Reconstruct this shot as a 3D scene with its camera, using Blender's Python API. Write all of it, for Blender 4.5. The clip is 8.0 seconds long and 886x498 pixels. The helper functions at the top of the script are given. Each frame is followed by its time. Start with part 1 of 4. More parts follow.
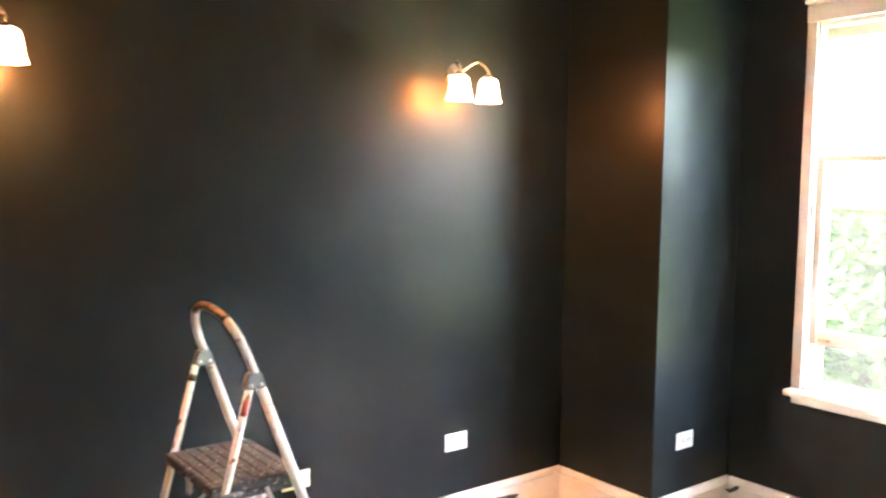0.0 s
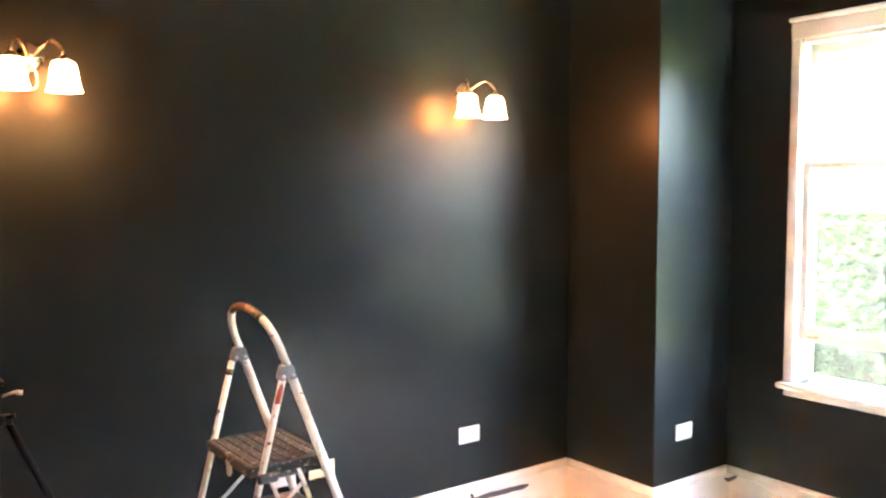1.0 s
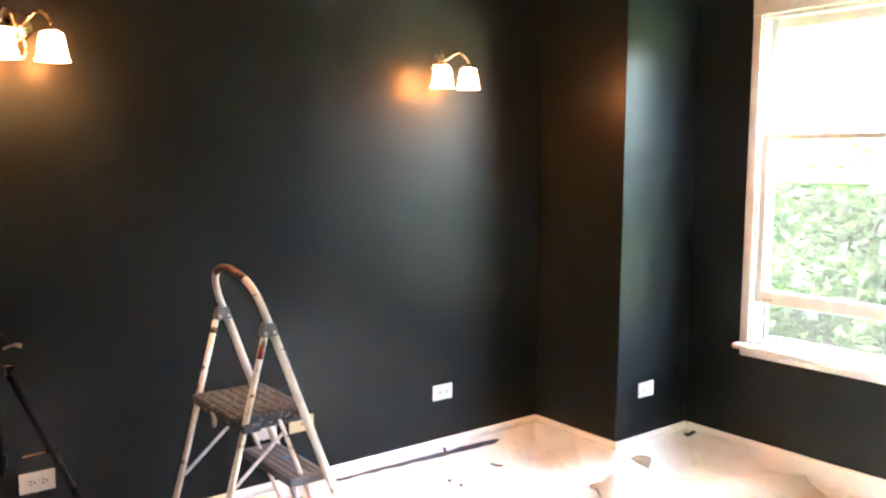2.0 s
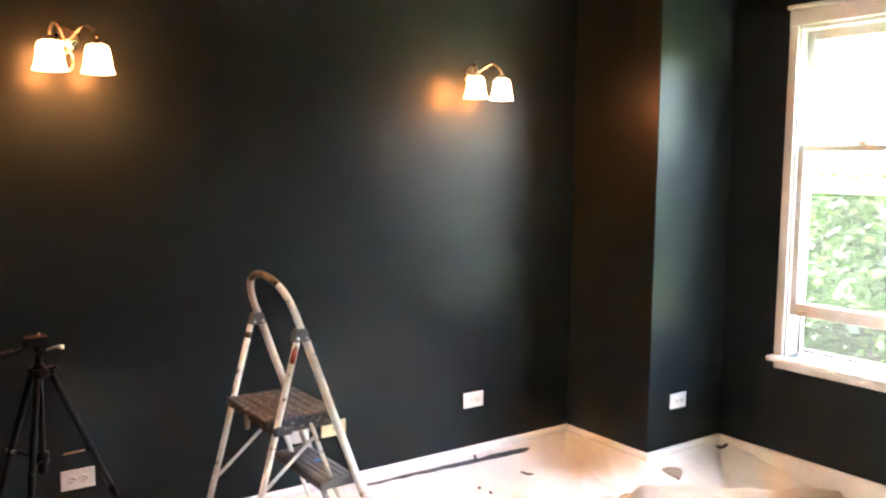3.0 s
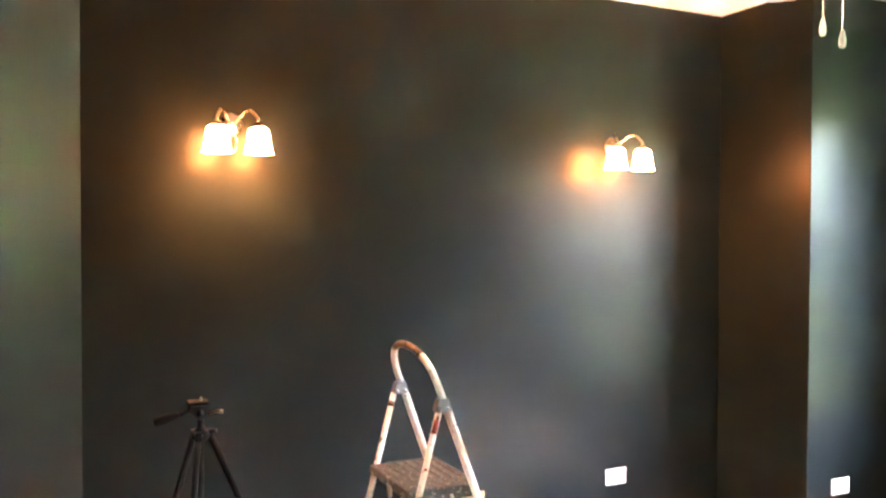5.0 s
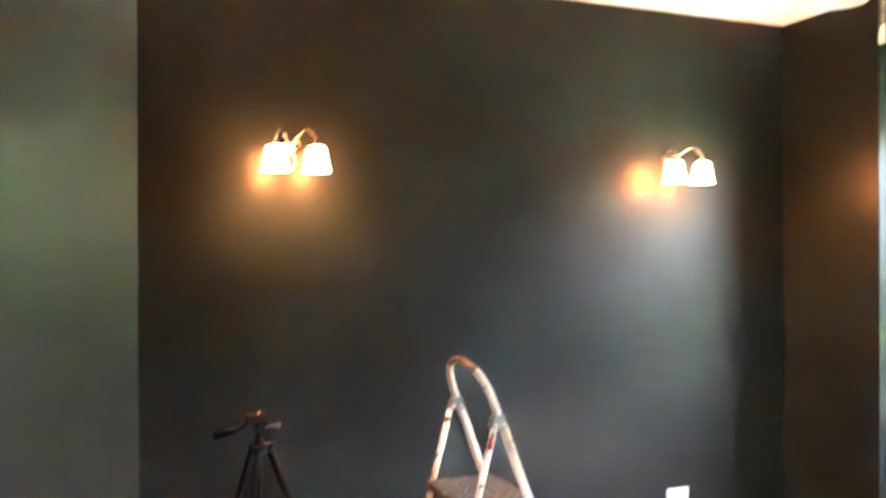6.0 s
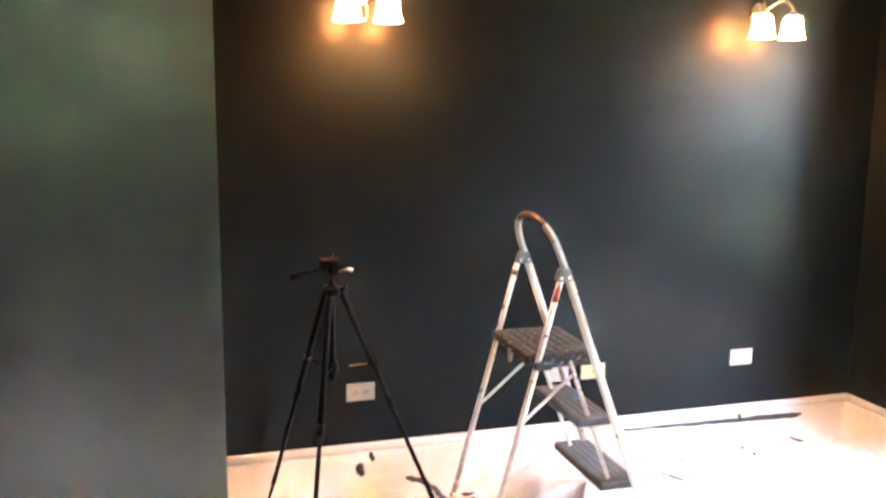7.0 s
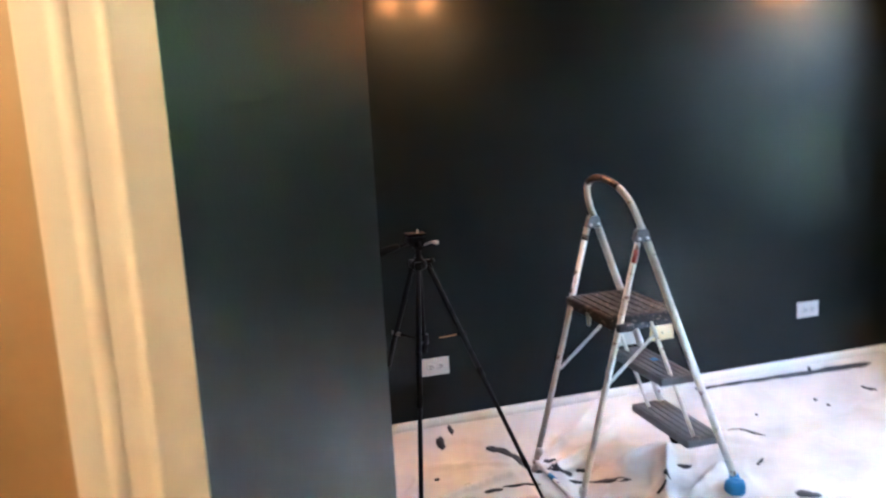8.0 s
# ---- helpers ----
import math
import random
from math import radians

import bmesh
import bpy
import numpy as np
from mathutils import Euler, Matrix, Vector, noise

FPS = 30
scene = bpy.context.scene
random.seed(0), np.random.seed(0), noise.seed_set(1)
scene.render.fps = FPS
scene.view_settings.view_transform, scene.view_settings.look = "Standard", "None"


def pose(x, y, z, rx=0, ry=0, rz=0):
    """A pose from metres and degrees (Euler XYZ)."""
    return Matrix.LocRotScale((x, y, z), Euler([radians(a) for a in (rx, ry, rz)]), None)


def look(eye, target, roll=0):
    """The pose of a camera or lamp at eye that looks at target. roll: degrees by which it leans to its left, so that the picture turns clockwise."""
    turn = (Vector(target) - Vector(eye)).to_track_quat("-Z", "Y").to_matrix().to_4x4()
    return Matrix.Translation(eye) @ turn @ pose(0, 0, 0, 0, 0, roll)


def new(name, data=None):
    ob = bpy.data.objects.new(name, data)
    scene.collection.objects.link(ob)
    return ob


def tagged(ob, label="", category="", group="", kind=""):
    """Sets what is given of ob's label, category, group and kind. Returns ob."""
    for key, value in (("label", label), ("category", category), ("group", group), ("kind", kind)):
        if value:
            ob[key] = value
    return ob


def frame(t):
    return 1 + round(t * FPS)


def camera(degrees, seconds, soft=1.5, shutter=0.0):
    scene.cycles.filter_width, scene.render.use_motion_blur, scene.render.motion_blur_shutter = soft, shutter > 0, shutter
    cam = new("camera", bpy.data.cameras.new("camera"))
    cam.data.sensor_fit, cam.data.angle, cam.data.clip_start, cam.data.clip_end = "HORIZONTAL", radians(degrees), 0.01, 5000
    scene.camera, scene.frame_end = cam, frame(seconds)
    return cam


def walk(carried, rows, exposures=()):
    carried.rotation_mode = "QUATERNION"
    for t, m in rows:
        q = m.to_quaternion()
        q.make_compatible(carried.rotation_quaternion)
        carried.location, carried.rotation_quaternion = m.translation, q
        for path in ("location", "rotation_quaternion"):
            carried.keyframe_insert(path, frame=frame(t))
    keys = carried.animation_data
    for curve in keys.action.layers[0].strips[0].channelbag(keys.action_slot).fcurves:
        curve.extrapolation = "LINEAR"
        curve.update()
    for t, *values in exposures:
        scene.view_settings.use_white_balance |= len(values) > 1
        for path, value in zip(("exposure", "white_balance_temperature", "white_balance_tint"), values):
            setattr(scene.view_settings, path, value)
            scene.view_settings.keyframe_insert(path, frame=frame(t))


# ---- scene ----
cam = camera(55.9, 8.0, soft=2.3, shutter=0.7)
PATH = [
    (0, (0.027, -2.68, 1.486), (1.24, -1.098, 1.32), 0.7),
    (0.5, (-0.056, -2.812, 1.485), (1.104, -1.191, 1.316), 0.2),
    (1, (-0.125, -2.892, 1.487), (1.063, -1.289, 1.346), -0.1),
    (1.5, (-0.203, -2.959, 1.488), (1.033, -1.398, 1.3), -0.2),
    (1.7, (-0.203, -2.993, 1.489), (1.034, -1.435, 1.279), 0.1),
    (2.8, (-0.198, -3.068, 1.498), (0.963, -1.453, 1.289), 0.6),
    (3, (-0.202, -3.078, 1.5), (0.948, -1.454, 1.299), 0.6),
    (3.5, (-0.213, -3.076, 1.499), (0.91, -1.431, 1.322), 0.6),
    (4, (-0.228, -3.094, 1.505), (0.83, -1.403, 1.368), 0.5),
    (4.5, (-0.231, -3.086, 1.511), (0.714, -1.326, 1.41), 0.4),
    (4.7, (-0.230, -3.086, 1.513), (0.676, -1.305, 1.431), 0.3),
    (5.8, (-0.228, -3.108, 1.514), (0.568, -1.274, 1.554), -0.2),
    (6, (-0.213, -3.106, 1.512), (0.529, -1.248, 1.51), -0.2),
    (6.5, (-0.221, -3.1, 1.495), (0.442, -1.223, 1.305), 0.3),
    (7, (-0.216, -3.124, 1.472), (0.36, -1.235, 1.15), 0.7),
    (7.4, (-0.279, -3.088, 1.465), (0.234, -1.19, 1.1), 1.0),
    (7.5, (-0.289, -3.103, 1.452), (0.198, -1.194, 1.094), 0.6),
    (7.6, (-0.309, -3.094, 1.443), (0.163, -1.181, 1.089), 0.3),
    (7.8, (-0.361, -3.076, 1.423), (0.124, -1.167, 1.076), -1.5),
    (8, (-0.41, -3.076, 1.444), (0.126, -1.184, 1.078), -3.2),
]
walk(cam, [(t, look(eye, target, roll)) for t, eye, target, roll in PATH], exposures=[
    (0.0, 8.85, 6600, 13), (1.0, 8.75, 6450, 12), (1.7, 8.55, 6450, 11), (2.8, 8.2, 6550, 10), (3.5, 8.2, 6600, 10), (4.5, 9.35, 6900, 14),
    (6.0, 9.25, 6450, 12), (6.5, 9.1, 6400, 11), (7.2, 8.6, 6100, 9), (8.0, 7.75, 5200, 2),
])

# ---- world, sun, lamps ----
SUN_ELEVATION, SUN_TURN = radians(62), radians(45)
world = bpy.data.worlds.new("daylight")
scene.world = world
world.use_nodes = True
wt = world.node_tree
sky = wt.nodes.new("ShaderNodeTexSky")
sky.sky_type = "NISHITA"
sky.sun_disc = False
sky.sun_elevation = SUN_ELEVATION
sky.sun_rotation = SUN_TURN
sky.air_density, sky.dust_density, sky.ozone_density = 1.0, 8.0, 4.0
wt.links.new(sky.outputs[0], wt.nodes["Background"].inputs[0])
wt.nodes["Background"].inputs[1].default_value = 0.10

sun_data = bpy.data.lights.new("sun", "SUN")
sun_data.energy, sun_data.angle, sun_data.color = 0.5, radians(12), (1.0, 0.985, 0.97)
sun = new("sun", sun_data)
sun.matrix_world = look((10 * math.cos(SUN_ELEVATION) * math.sin(SUN_TURN), 10 * math.cos(SUN_ELEVATION) * math.cos(SUN_TURN), 10 * math.sin(SUN_ELEVATION)), (0, 0, 0))

SCONCE_WATTS = 0.016
SHADE_GLOW = 0.34
FLOOR_Z, CEILING_Z = 0.0, 2.568
EAST_X, CHASE_X, CHASE_Y = 3.314, 2.779, -0.537
SOUTH_Y, WEST_X = -4.9, -1.7


# ---- materials ----
def material(name, low, high, rough=(0.5, 0.6), scale=6.0, bump=0.1, grain=180.0, metal=0.0, specular=0.5, stretch=(1, 1, 1)):
    """A surface whose colour and gloss drift between two values, with a fine relief."""
    m = bpy.data.materials.new(name)
    m.use_nodes = True
    nt = m.node_tree
    shader = nt.nodes["Principled BSDF"]
    place = nt.nodes.new("ShaderNodeTexCoord")
    mapping = nt.nodes.new("ShaderNodeMapping")
    mapping.inputs["Scale"].default_value = stretch
    nt.links.new(place.outputs["Object"], mapping.inputs[0])
    big = nt.nodes.new("ShaderNodeTexNoise")
    big.inputs["Scale"].default_value = scale
    big.inputs["Detail"].default_value = 5
    fine = nt.nodes.new("ShaderNodeTexNoise")
    fine.inputs["Scale"].default_value = grain
    fine.inputs["Detail"].default_value = 3
    for tex in (big, fine):
        nt.links.new(mapping.outputs[0], tex.inputs["Vector"])
    ramp = nt.nodes.new("ShaderNodeValToRGB")
    ramp.color_ramp.elements[0].position, ramp.color_ramp.elements[1].position = 0.3, 0.7
    ramp.color_ramp.elements[0].color, ramp.color_ramp.elements[1].color = (*low, 1), (*high, 1)
    nt.links.new(big.outputs[0], ramp.inputs[0])
    nt.links.new(ramp.outputs[0], shader.inputs["Base Color"])
    span = nt.nodes.new("ShaderNodeMapRange")
    span.inputs["From Min"].default_value, span.inputs["From Max"].default_value = 0.3, 0.7
    span.inputs["To Min"].default_value, span.inputs["To Max"].default_value = rough
    nt.links.new(big.outputs[0], span.inputs[0])
    nt.links.new(span.outputs[0], shader.inputs["Roughness"])
    relief = nt.nodes.new("ShaderNodeBump")
    relief.inputs["Strength"].default_value = bump
    relief.inputs["Distance"].default_value = 0.002
    nt.links.new(fine.outputs[0], relief.inputs["Height"])
    nt.links.new(relief.outputs[0], shader.inputs["Normal"])
    shader.inputs["Metallic"].default_value = metal
    shader.inputs["Specular IOR Level"].default_value = specular
    return m


def splattered(m, colour, amount=0.62, scale=30.0):
    """Adds flecks of another colour to a material made by material()."""
    nt = m.node_tree
    shader = nt.nodes["Principled BSDF"]
    base = shader.inputs["Base Color"].links[0].from_socket
    place = nt.nodes.new("ShaderNodeTexCoord")
    tex = nt.nodes.new("ShaderNodeTexNoise")
    tex.inputs["Scale"].default_value = scale
    tex.inputs["Detail"].default_value = 6
    tex.inputs["Roughness"].default_value = 0.7
    nt.links.new(place.outputs["Object"], tex.inputs["Vector"])
    ramp = nt.nodes.new("ShaderNodeValToRGB")
    ramp.color_ramp.elements[0].position, ramp.color_ramp.elements[1].position = amount, amount + 0.04
    ramp.color_ramp.elements[0].color, ramp.color_ramp.elements[1].color = (0, 0, 0, 1), (1, 1, 1, 1)
    nt.links.new(tex.outputs[0], ramp.inputs[0])
    mix = nt.nodes.new("ShaderNodeMix")
    mix.data_type = "RGBA"
    mix.inputs[7].default_value = (*colour, 1)
    nt.links.new(ramp.outputs[0], mix.inputs[0])
    nt.links.new(base, mix.inputs[6])
    nt.links.new(mix.outputs[2], shader.inputs["Base Color"])
    return m


def glow(name, colour, strength):
    m = bpy.data.materials.new(name)
    m.use_nodes = True
    shader = m.node_tree.nodes["Principled BSDF"]
    shader.inputs["Base Color"].default_value = (0.85, 0.8, 0.72, 1)
    shader.inputs["Roughness"].default_value = 0.35
    shader.inputs["Emission Color"].default_value = (*colour, 1)
    shader.inputs["Emission Strength"].default_value = strength
    return m


def see_through(name, tint, share, second="gloss"):
    """Lets most light pass; the rest is gloss (glass) or cloth (a screen)."""
    m = bpy.data.materials.new(name)
    m.use_nodes = True
    nt = m.node_tree
    nt.nodes.remove(nt.nodes["Principled BSDF"])
    clear = nt.nodes.new("ShaderNodeBsdfTransparent")
    clear.inputs[0].default_value = (*tint, 1)
    other = nt.nodes.new("ShaderNodeBsdfGlossy" if second == "gloss" else "ShaderNodeBsdfTranslucent")
    other.inputs[0].default_value = (1, 1, 1, 1) if second == "gloss" else (0.006, 0.006, 0.006, 1)
    if second == "gloss":
        other.inputs["Roughness"].default_value = 0.03
    mix = nt.nodes.new("ShaderNodeMixShader")
    mix.inputs[0].default_value = share
    nt.links.new(clear.outputs[0], mix.inputs[1])
    nt.links.new(other.outputs[0], mix.inputs[2])
    nt.links.new(mix.outputs[0], nt.nodes["Material Output"].inputs[0])
    return m


DARK_PAINT = material("dark_teal_paint", (0.0060, 0.0085, 0.0081), (0.0078, 0.0105, 0.0100), (0.325, 0.335), 2.2, 0.10, 260, specular=0.17)
sheen = DARK_PAINT.node_tree.nodes["Principled BSDF"]
sheen.inputs["Coat Weight"].default_value = 0.09
sheen.inputs["Coat Roughness"].default_value = 0.62
sheen.inputs["Coat IOR"].default_value = 1.3
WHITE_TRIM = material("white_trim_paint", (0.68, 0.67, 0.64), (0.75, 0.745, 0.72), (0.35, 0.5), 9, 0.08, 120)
# the white trim paint darkened: the backlit window's shade is put into its colour
SHADED_WINDOW_TRIM = material("shaded_white_window_paint", (0.45, 0.435, 0.40), (0.53, 0.515, 0.48), (0.4, 0.55), 9, 0.10, 110)
# cream pushed towards orange: the warm light on the casing is in this colour
CREAM_LIT_TRIM = material("cream_trim_with_warm_light", (0.87, 0.64, 0.37), (0.92, 0.72, 0.46), (0.35, 0.5), 7, 0.08, 90, stretch=(1, 1, 0.1))
CEILING_WHITE = material("ceiling_paint", (0.76, 0.74, 0.71), (0.82, 0.80, 0.77), (0.8, 0.95), 3, 0.2, 220)
TAN_WALL = material("tan_wall_paint", (0.46, 0.28, 0.10), (0.53, 0.33, 0.13), (0.55, 0.7), 3, 0.1, 200)
FLOOR_WOOD = material("floor_board", (0.20, 0.12, 0.06), (0.30, 0.18, 0.10), (0.4, 0.55), 5, 0.2, 60, stretch=(1, 0.1, 1))
PLASTIC_SHEET = material("plastic_sheet", (0.55, 0.525, 0.51), (0.75, 0.73, 0.72), (0.34, 0.50), 3.5, 0.35, 55)
PAPER_SHEET = material("masking_paper", (0.64, 0.545, 0.48), (0.73, 0.64, 0.57), (0.6, 0.75), 5, 0.3, 70)
WET_PAINT = material("dried_dark_paint", (0.018, 0.022, 0.03), (0.04, 0.045, 0.06), (0.35, 0.55), 20, 0.5, 90)
PLATE_WHITE = material("white_plate", (0.60, 0.585, 0.56), (0.65, 0.635, 0.61), (0.3, 0.4), 12, 0.03, 80)
PLATE_IVORY = material("ivory_plate", (0.72, 0.60, 0.36), (0.78, 0.66, 0.42), (0.3, 0.4), 12, 0.03, 80)
SLOT_BLACK = material("slot_black", (0.01, 0.01, 0.01), (0.02, 0.02, 0.02))
LADDER_WHITE = splattered(material("chipped_white_enamel", (0.62, 0.60, 0.57), (0.76, 0.74, 0.71), (0.3, 0.5), 14, 0.12, 120), (0.14, 0.055, 0.028), 0.615, 26)
RUST = splattered(material("rusty_bare_tube", (0.07, 0.048, 0.034), (0.22, 0.16, 0.11), (0.28, 0.5), 42, 0.4, 150, metal=0.35), (0.014, 0.009, 0.008), 0.53, 44)
JOINT_GREY = splattered(material("grey_joint_plastic", (0.10, 0.11, 0.12), (0.18, 0.19, 0.20), (0.4, 0.6), 25, 0.2, 150), (0.5, 0.48, 0.45), 0.66, 50)
TREAD_GREY = splattered(material("ribbed_grey_tread", (0.10, 0.11, 0.125), (0.155, 0.165, 0.185), (0.5, 0.7), 18, 0.3, 140), (0.34, 0.34, 0.34), 0.66, 40)
TREAD_WORN = splattered(material("paint_spattered_tread", (0.026, 0.032, 0.040), (0.054, 0.064, 0.076), (0.5, 0.75), 18, 0.4, 140), (0.33, 0.31, 0.29), 0.575, 60)
STEEL = material("zinc_steel", (0.55, 0.55, 0.55), (0.7, 0.7, 0.7), (0.3, 0.45), 20, 0.05, 200, metal=0.8)
RED_TAPE = material("red_label", (0.26, 0.04, 0.03), (0.36, 0.07, 0.05))
BLUE_RUBBER = material("blue_tape", (0.02, 0.16, 0.42), (0.04, 0.24, 0.55), (0.4, 0.55), 20, 0.2, 90)
TRIPOD_BLACK = material("black_anodised", (0.004, 0.004, 0.005), (0.008, 0.008, 0.009), (0.45, 0.6), 15, 0.05, 200, specular=0.14)
TRIPOD_RUBBER = material("black_rubber", (0.005, 0.005, 0.005), (0.010, 0.010, 0.010), (0.6, 0.8), specular=0.15)
# orange base colour stands for the sconce's light on one strut
STRUT_LAMPLIT = material("lamplit_strut", (0.55, 0.28, 0.10), (0.62, 0.34, 0.14), (0.3, 0.4), 10, 0.05, 100)
NICKEL = material("brushed_nickel", (0.30, 0.27, 0.24), (0.42, 0.38, 0.34), (0.22, 0.35), 20, 0.05, 200, metal=1.0)
SHADE_LIT = glow("lit_glass_shade", (1.0, 0.35, 0.11), SHADE_GLOW)
BOWL_LIT = glow("lit_ceiling_bowl", (1.0, 0.66, 0.36), 0.4)
BULB_LIT = glow("lit_bulb", (1.0, 0.55, 0.26), 1.0)
FROSTED = material("frosted_glass_unlit", (0.62, 0.66, 0.62), (0.70, 0.73, 0.69), (0.25, 0.35), 10, 0.03, 100)
FAN_WHITE = material("white_fan_enamel", (0.70, 0.70, 0.68), (0.76, 0.76, 0.74), (0.3, 0.4), 8, 0.05, 120)
GLASS = see_through("window_glass", (0.97, 0.985, 0.975), 0.05)
SCREEN_MESH = see_through("insect_screen", (0.92, 0.92, 0.92), 0.42, "cloth")
WINDOW_BRONZE = material("grey_screen_frame", (0.30, 0.29, 0.26), (0.38, 0.37, 0.33), (0.4, 0.5))
LEAF = material("leaf", (0.046, 0.092, 0.034), (0.115, 0.170, 0.062), (0.45, 0.6), 0.9, 0.1, 30)
leaf_nodes = LEAF.node_tree
thin = leaf_nodes.nodes.new("ShaderNodeBsdfTranslucent")
thin.inputs[0].default_value = (0.13, 0.22, 0.055, 1)
leaf_mix = leaf_nodes.nodes.new("ShaderNodeMixShader")
leaf_mix.inputs[0].default_value = 0.5
leaf_nodes.links.new(leaf_nodes.nodes["Principled BSDF"].outputs[0], leaf_mix.inputs[1])
leaf_nodes.links.new(thin.outputs[0], leaf_mix.inputs[2])
leaf_nodes.links.new(leaf_mix.outputs[0], leaf_nodes.nodes["Material Output"].inputs[0])
BARK = material("bark", (0.10, 0.075, 0.05), (0.18, 0.14, 0.10), (0.8, 0.95), 14, 0.7, 40, stretch=(1, 1, 0.25))
GRASS = material("lawn", (0.05, 0.09, 0.02), (0.09, 0.14, 0.04), (0.8, 0.95), 0.8, 0.5, 20)
BRICK_OUT = material("outside_render", (0.35, 0.30, 0.26), (0.42, 0.37, 0.32), (0.8, 0.9), 4, 0.3, 60)


# ---- mesh helpers ----
def box(bm, lo, hi, bevel=0.0):
    """A box from corner to corner, its edges rounded by bevel."""
    made = bmesh.ops.create_cube(bm, size=1.0)["verts"]
    lo, hi = Vector(lo), Vector(hi)
    for v in made:
        v.co = Vector((lo[n] + (v.co[n] + 0.5) * (hi[n] - lo[n]) for n in range(3)))
    if bevel:
        edges = list({e for v in made for e in v.link_edges})
        bmesh.ops.bevel(bm, geom=edges, offset=bevel, segments=2, affect="EDGES", profile=0.5)
    return bm


def sweep(bm, points, radius, sides=12, flat=1.0, closed=False):
    """A tube along points; radius is a number or one for each point."""
    points = [Vector(p) for p in points]
    radii = radius if isinstance(radius, (list, tuple)) else [radius] * len(points)
    rings, side = [], None
    for n, p in enumerate(points):
        ahead = (points[min(n + 1, len(points) - 1)] - points[max(n - 1, 0)]).normalized()
        if side is None:
            side = ahead.orthogonal().normalized() if abs(ahead.y) > 0.9 else ahead.cross(Vector((0, 1, 0))).normalized()
        side = (side - ahead * side.dot(ahead)).normalized()
        up = ahead.cross(side)
        rings.append([bm.verts.new(p + radii[n] * (math.cos(a) * side + flat * math.sin(a) * up)) for a in (2 * math.pi * k / sides for k in range(sides))])
    for a, b in zip(rings, rings[1:]):
        for k in range(sides):
            bm.faces.new((a[k], a[(k + 1) % sides], b[(k + 1) % sides], b[k]))
    bm.faces.new(rings[0][::-1])
    bm.faces.new(rings[-1])
    return bm


def lathe(bm, profile, centre, sides=28, axis="z", wave=0.0, lobes=8):
    """Turns (radius, height) pairs round an upright or forward axis; wave scallops the rim."""
    rings = []
    for r, h in profile:
        ring = []
        for k in range(sides):
            a = 2 * math.pi * k / sides
            rr = r * (1 + wave * math.cos(lobes * a))
            off = Vector((rr * math.cos(a), rr * math.sin(a), h)) if axis == "z" else Vector((rr * math.cos(a), -h, rr * math.sin(a)))
            ring.append(bm.verts.new(Vector(centre) + off))
        rings.append(ring)
    for a, b in zip(rings, rings[1:]):
        for k in range(sides):
            bm.faces.new((a[k], a[(k + 1) % sides], b[(k + 1) % sides], b[k]))
    return bm


def prism(bm, outline, z0, z1):
    low = [bm.verts.new((x, y, z0)) for x, y in outline]
    high = [bm.verts.new((x, y, z1)) for x, y in outline]
    n = len(outline)
    bm.faces.new(low[::-1])
    bm.faces.new(high)
    for k in range(n):
        bm.faces.new((low[k], low[(k + 1) % n], high[(k + 1) % n], high[k]))
    return bm


def mesh_of(name, bm, mat, smooth=False):
    bmesh.ops.recalc_face_normals(bm, faces=bm.faces)
    data = bpy.data.meshes.new(name)
    bm.to_mesh(data)
    bm.free()
    data.materials.append(mat)
    if smooth:
        for p in data.polygons:
            p.use_smooth = True
    return data


def part(name, bm, mat, parent, label="", smooth=False):
    """Links a bmesh as one mesh under a thing or a part."""
    ob = new(name, mesh_of(name, bm, mat, smooth))
    ob.parent = parent
    if parent.parent is None:
        ob.matrix_parent_inverse = parent.matrix_basis.inverted()
    return tagged(ob, label)


def thing(name, base, label, category, group="", kind=""):
    ob = new(name)
    ob.location = base
    ob.empty_display_size = 0.05
    bpy.context.view_layer.update()
    return tagged(ob, label, category, group, kind)


def setting(name, bm, mat, label="", category="", smooth=False):
    ob = new(name, mesh_of(name, bm, mat, smooth))
    return tagged(ob, label, category, kind="structure")


def B():
    return bmesh.new()


# ---- the room's shell ----
setting("floor", box(B(), (WEST_X, SOUTH_Y, -0.1), (EAST_X, 0, FLOOR_Z)), FLOOR_WOOD, "brown wooden floor under the plastic sheet", "floor")
setting("ceiling", box(B(), (WEST_X - 0.15, SOUTH_Y - 0.15, CEILING_Z), (EAST_X + 0.15, 0.15, CEILING_Z + 0.15)), CEILING_WHITE, "plain matt white painted ceiling", "ceiling")
setting("wall_north", box(B(), (-0.30, 0, 0), (CHASE_X + 0.1, 0.15, CEILING_Z)), DARK_PAINT, "satin wall freshly painted very dark teal", "wall")
setting("wall_chase", box(B(), (CHASE_X, CHASE_Y, 0), (EAST_X + 0.002, -0.001, CEILING_Z), 0.003), DARK_PAINT, "dark teal boxed-out corner of the room", "wall")
WIN_Y0, WIN_Y1, WIN_Z0, WIN_Z1 = -1.90, -0.876, 0.632, 2.14
bm = B()
box(bm, (EAST_X, SOUTH_Y, 0), (EAST_X + 0.15, 0.15, WIN_Z0))
box(bm, (EAST_X, SOUTH_Y, WIN_Z1), (EAST_X + 0.15, 0.15, CEILING_Z))
box(bm, (EAST_X, SOUTH_Y, WIN_Z0), (EAST_X + 0.15, WIN_Y0, WIN_Z1))
box(bm, (EAST_X, WIN_Y1, WIN_Z0), (EAST_X + 0.15, 0.15, WIN_Z1))
setting("wall_east", bm, DARK_PAINT, "dark teal window wall with a sash window", "wall")
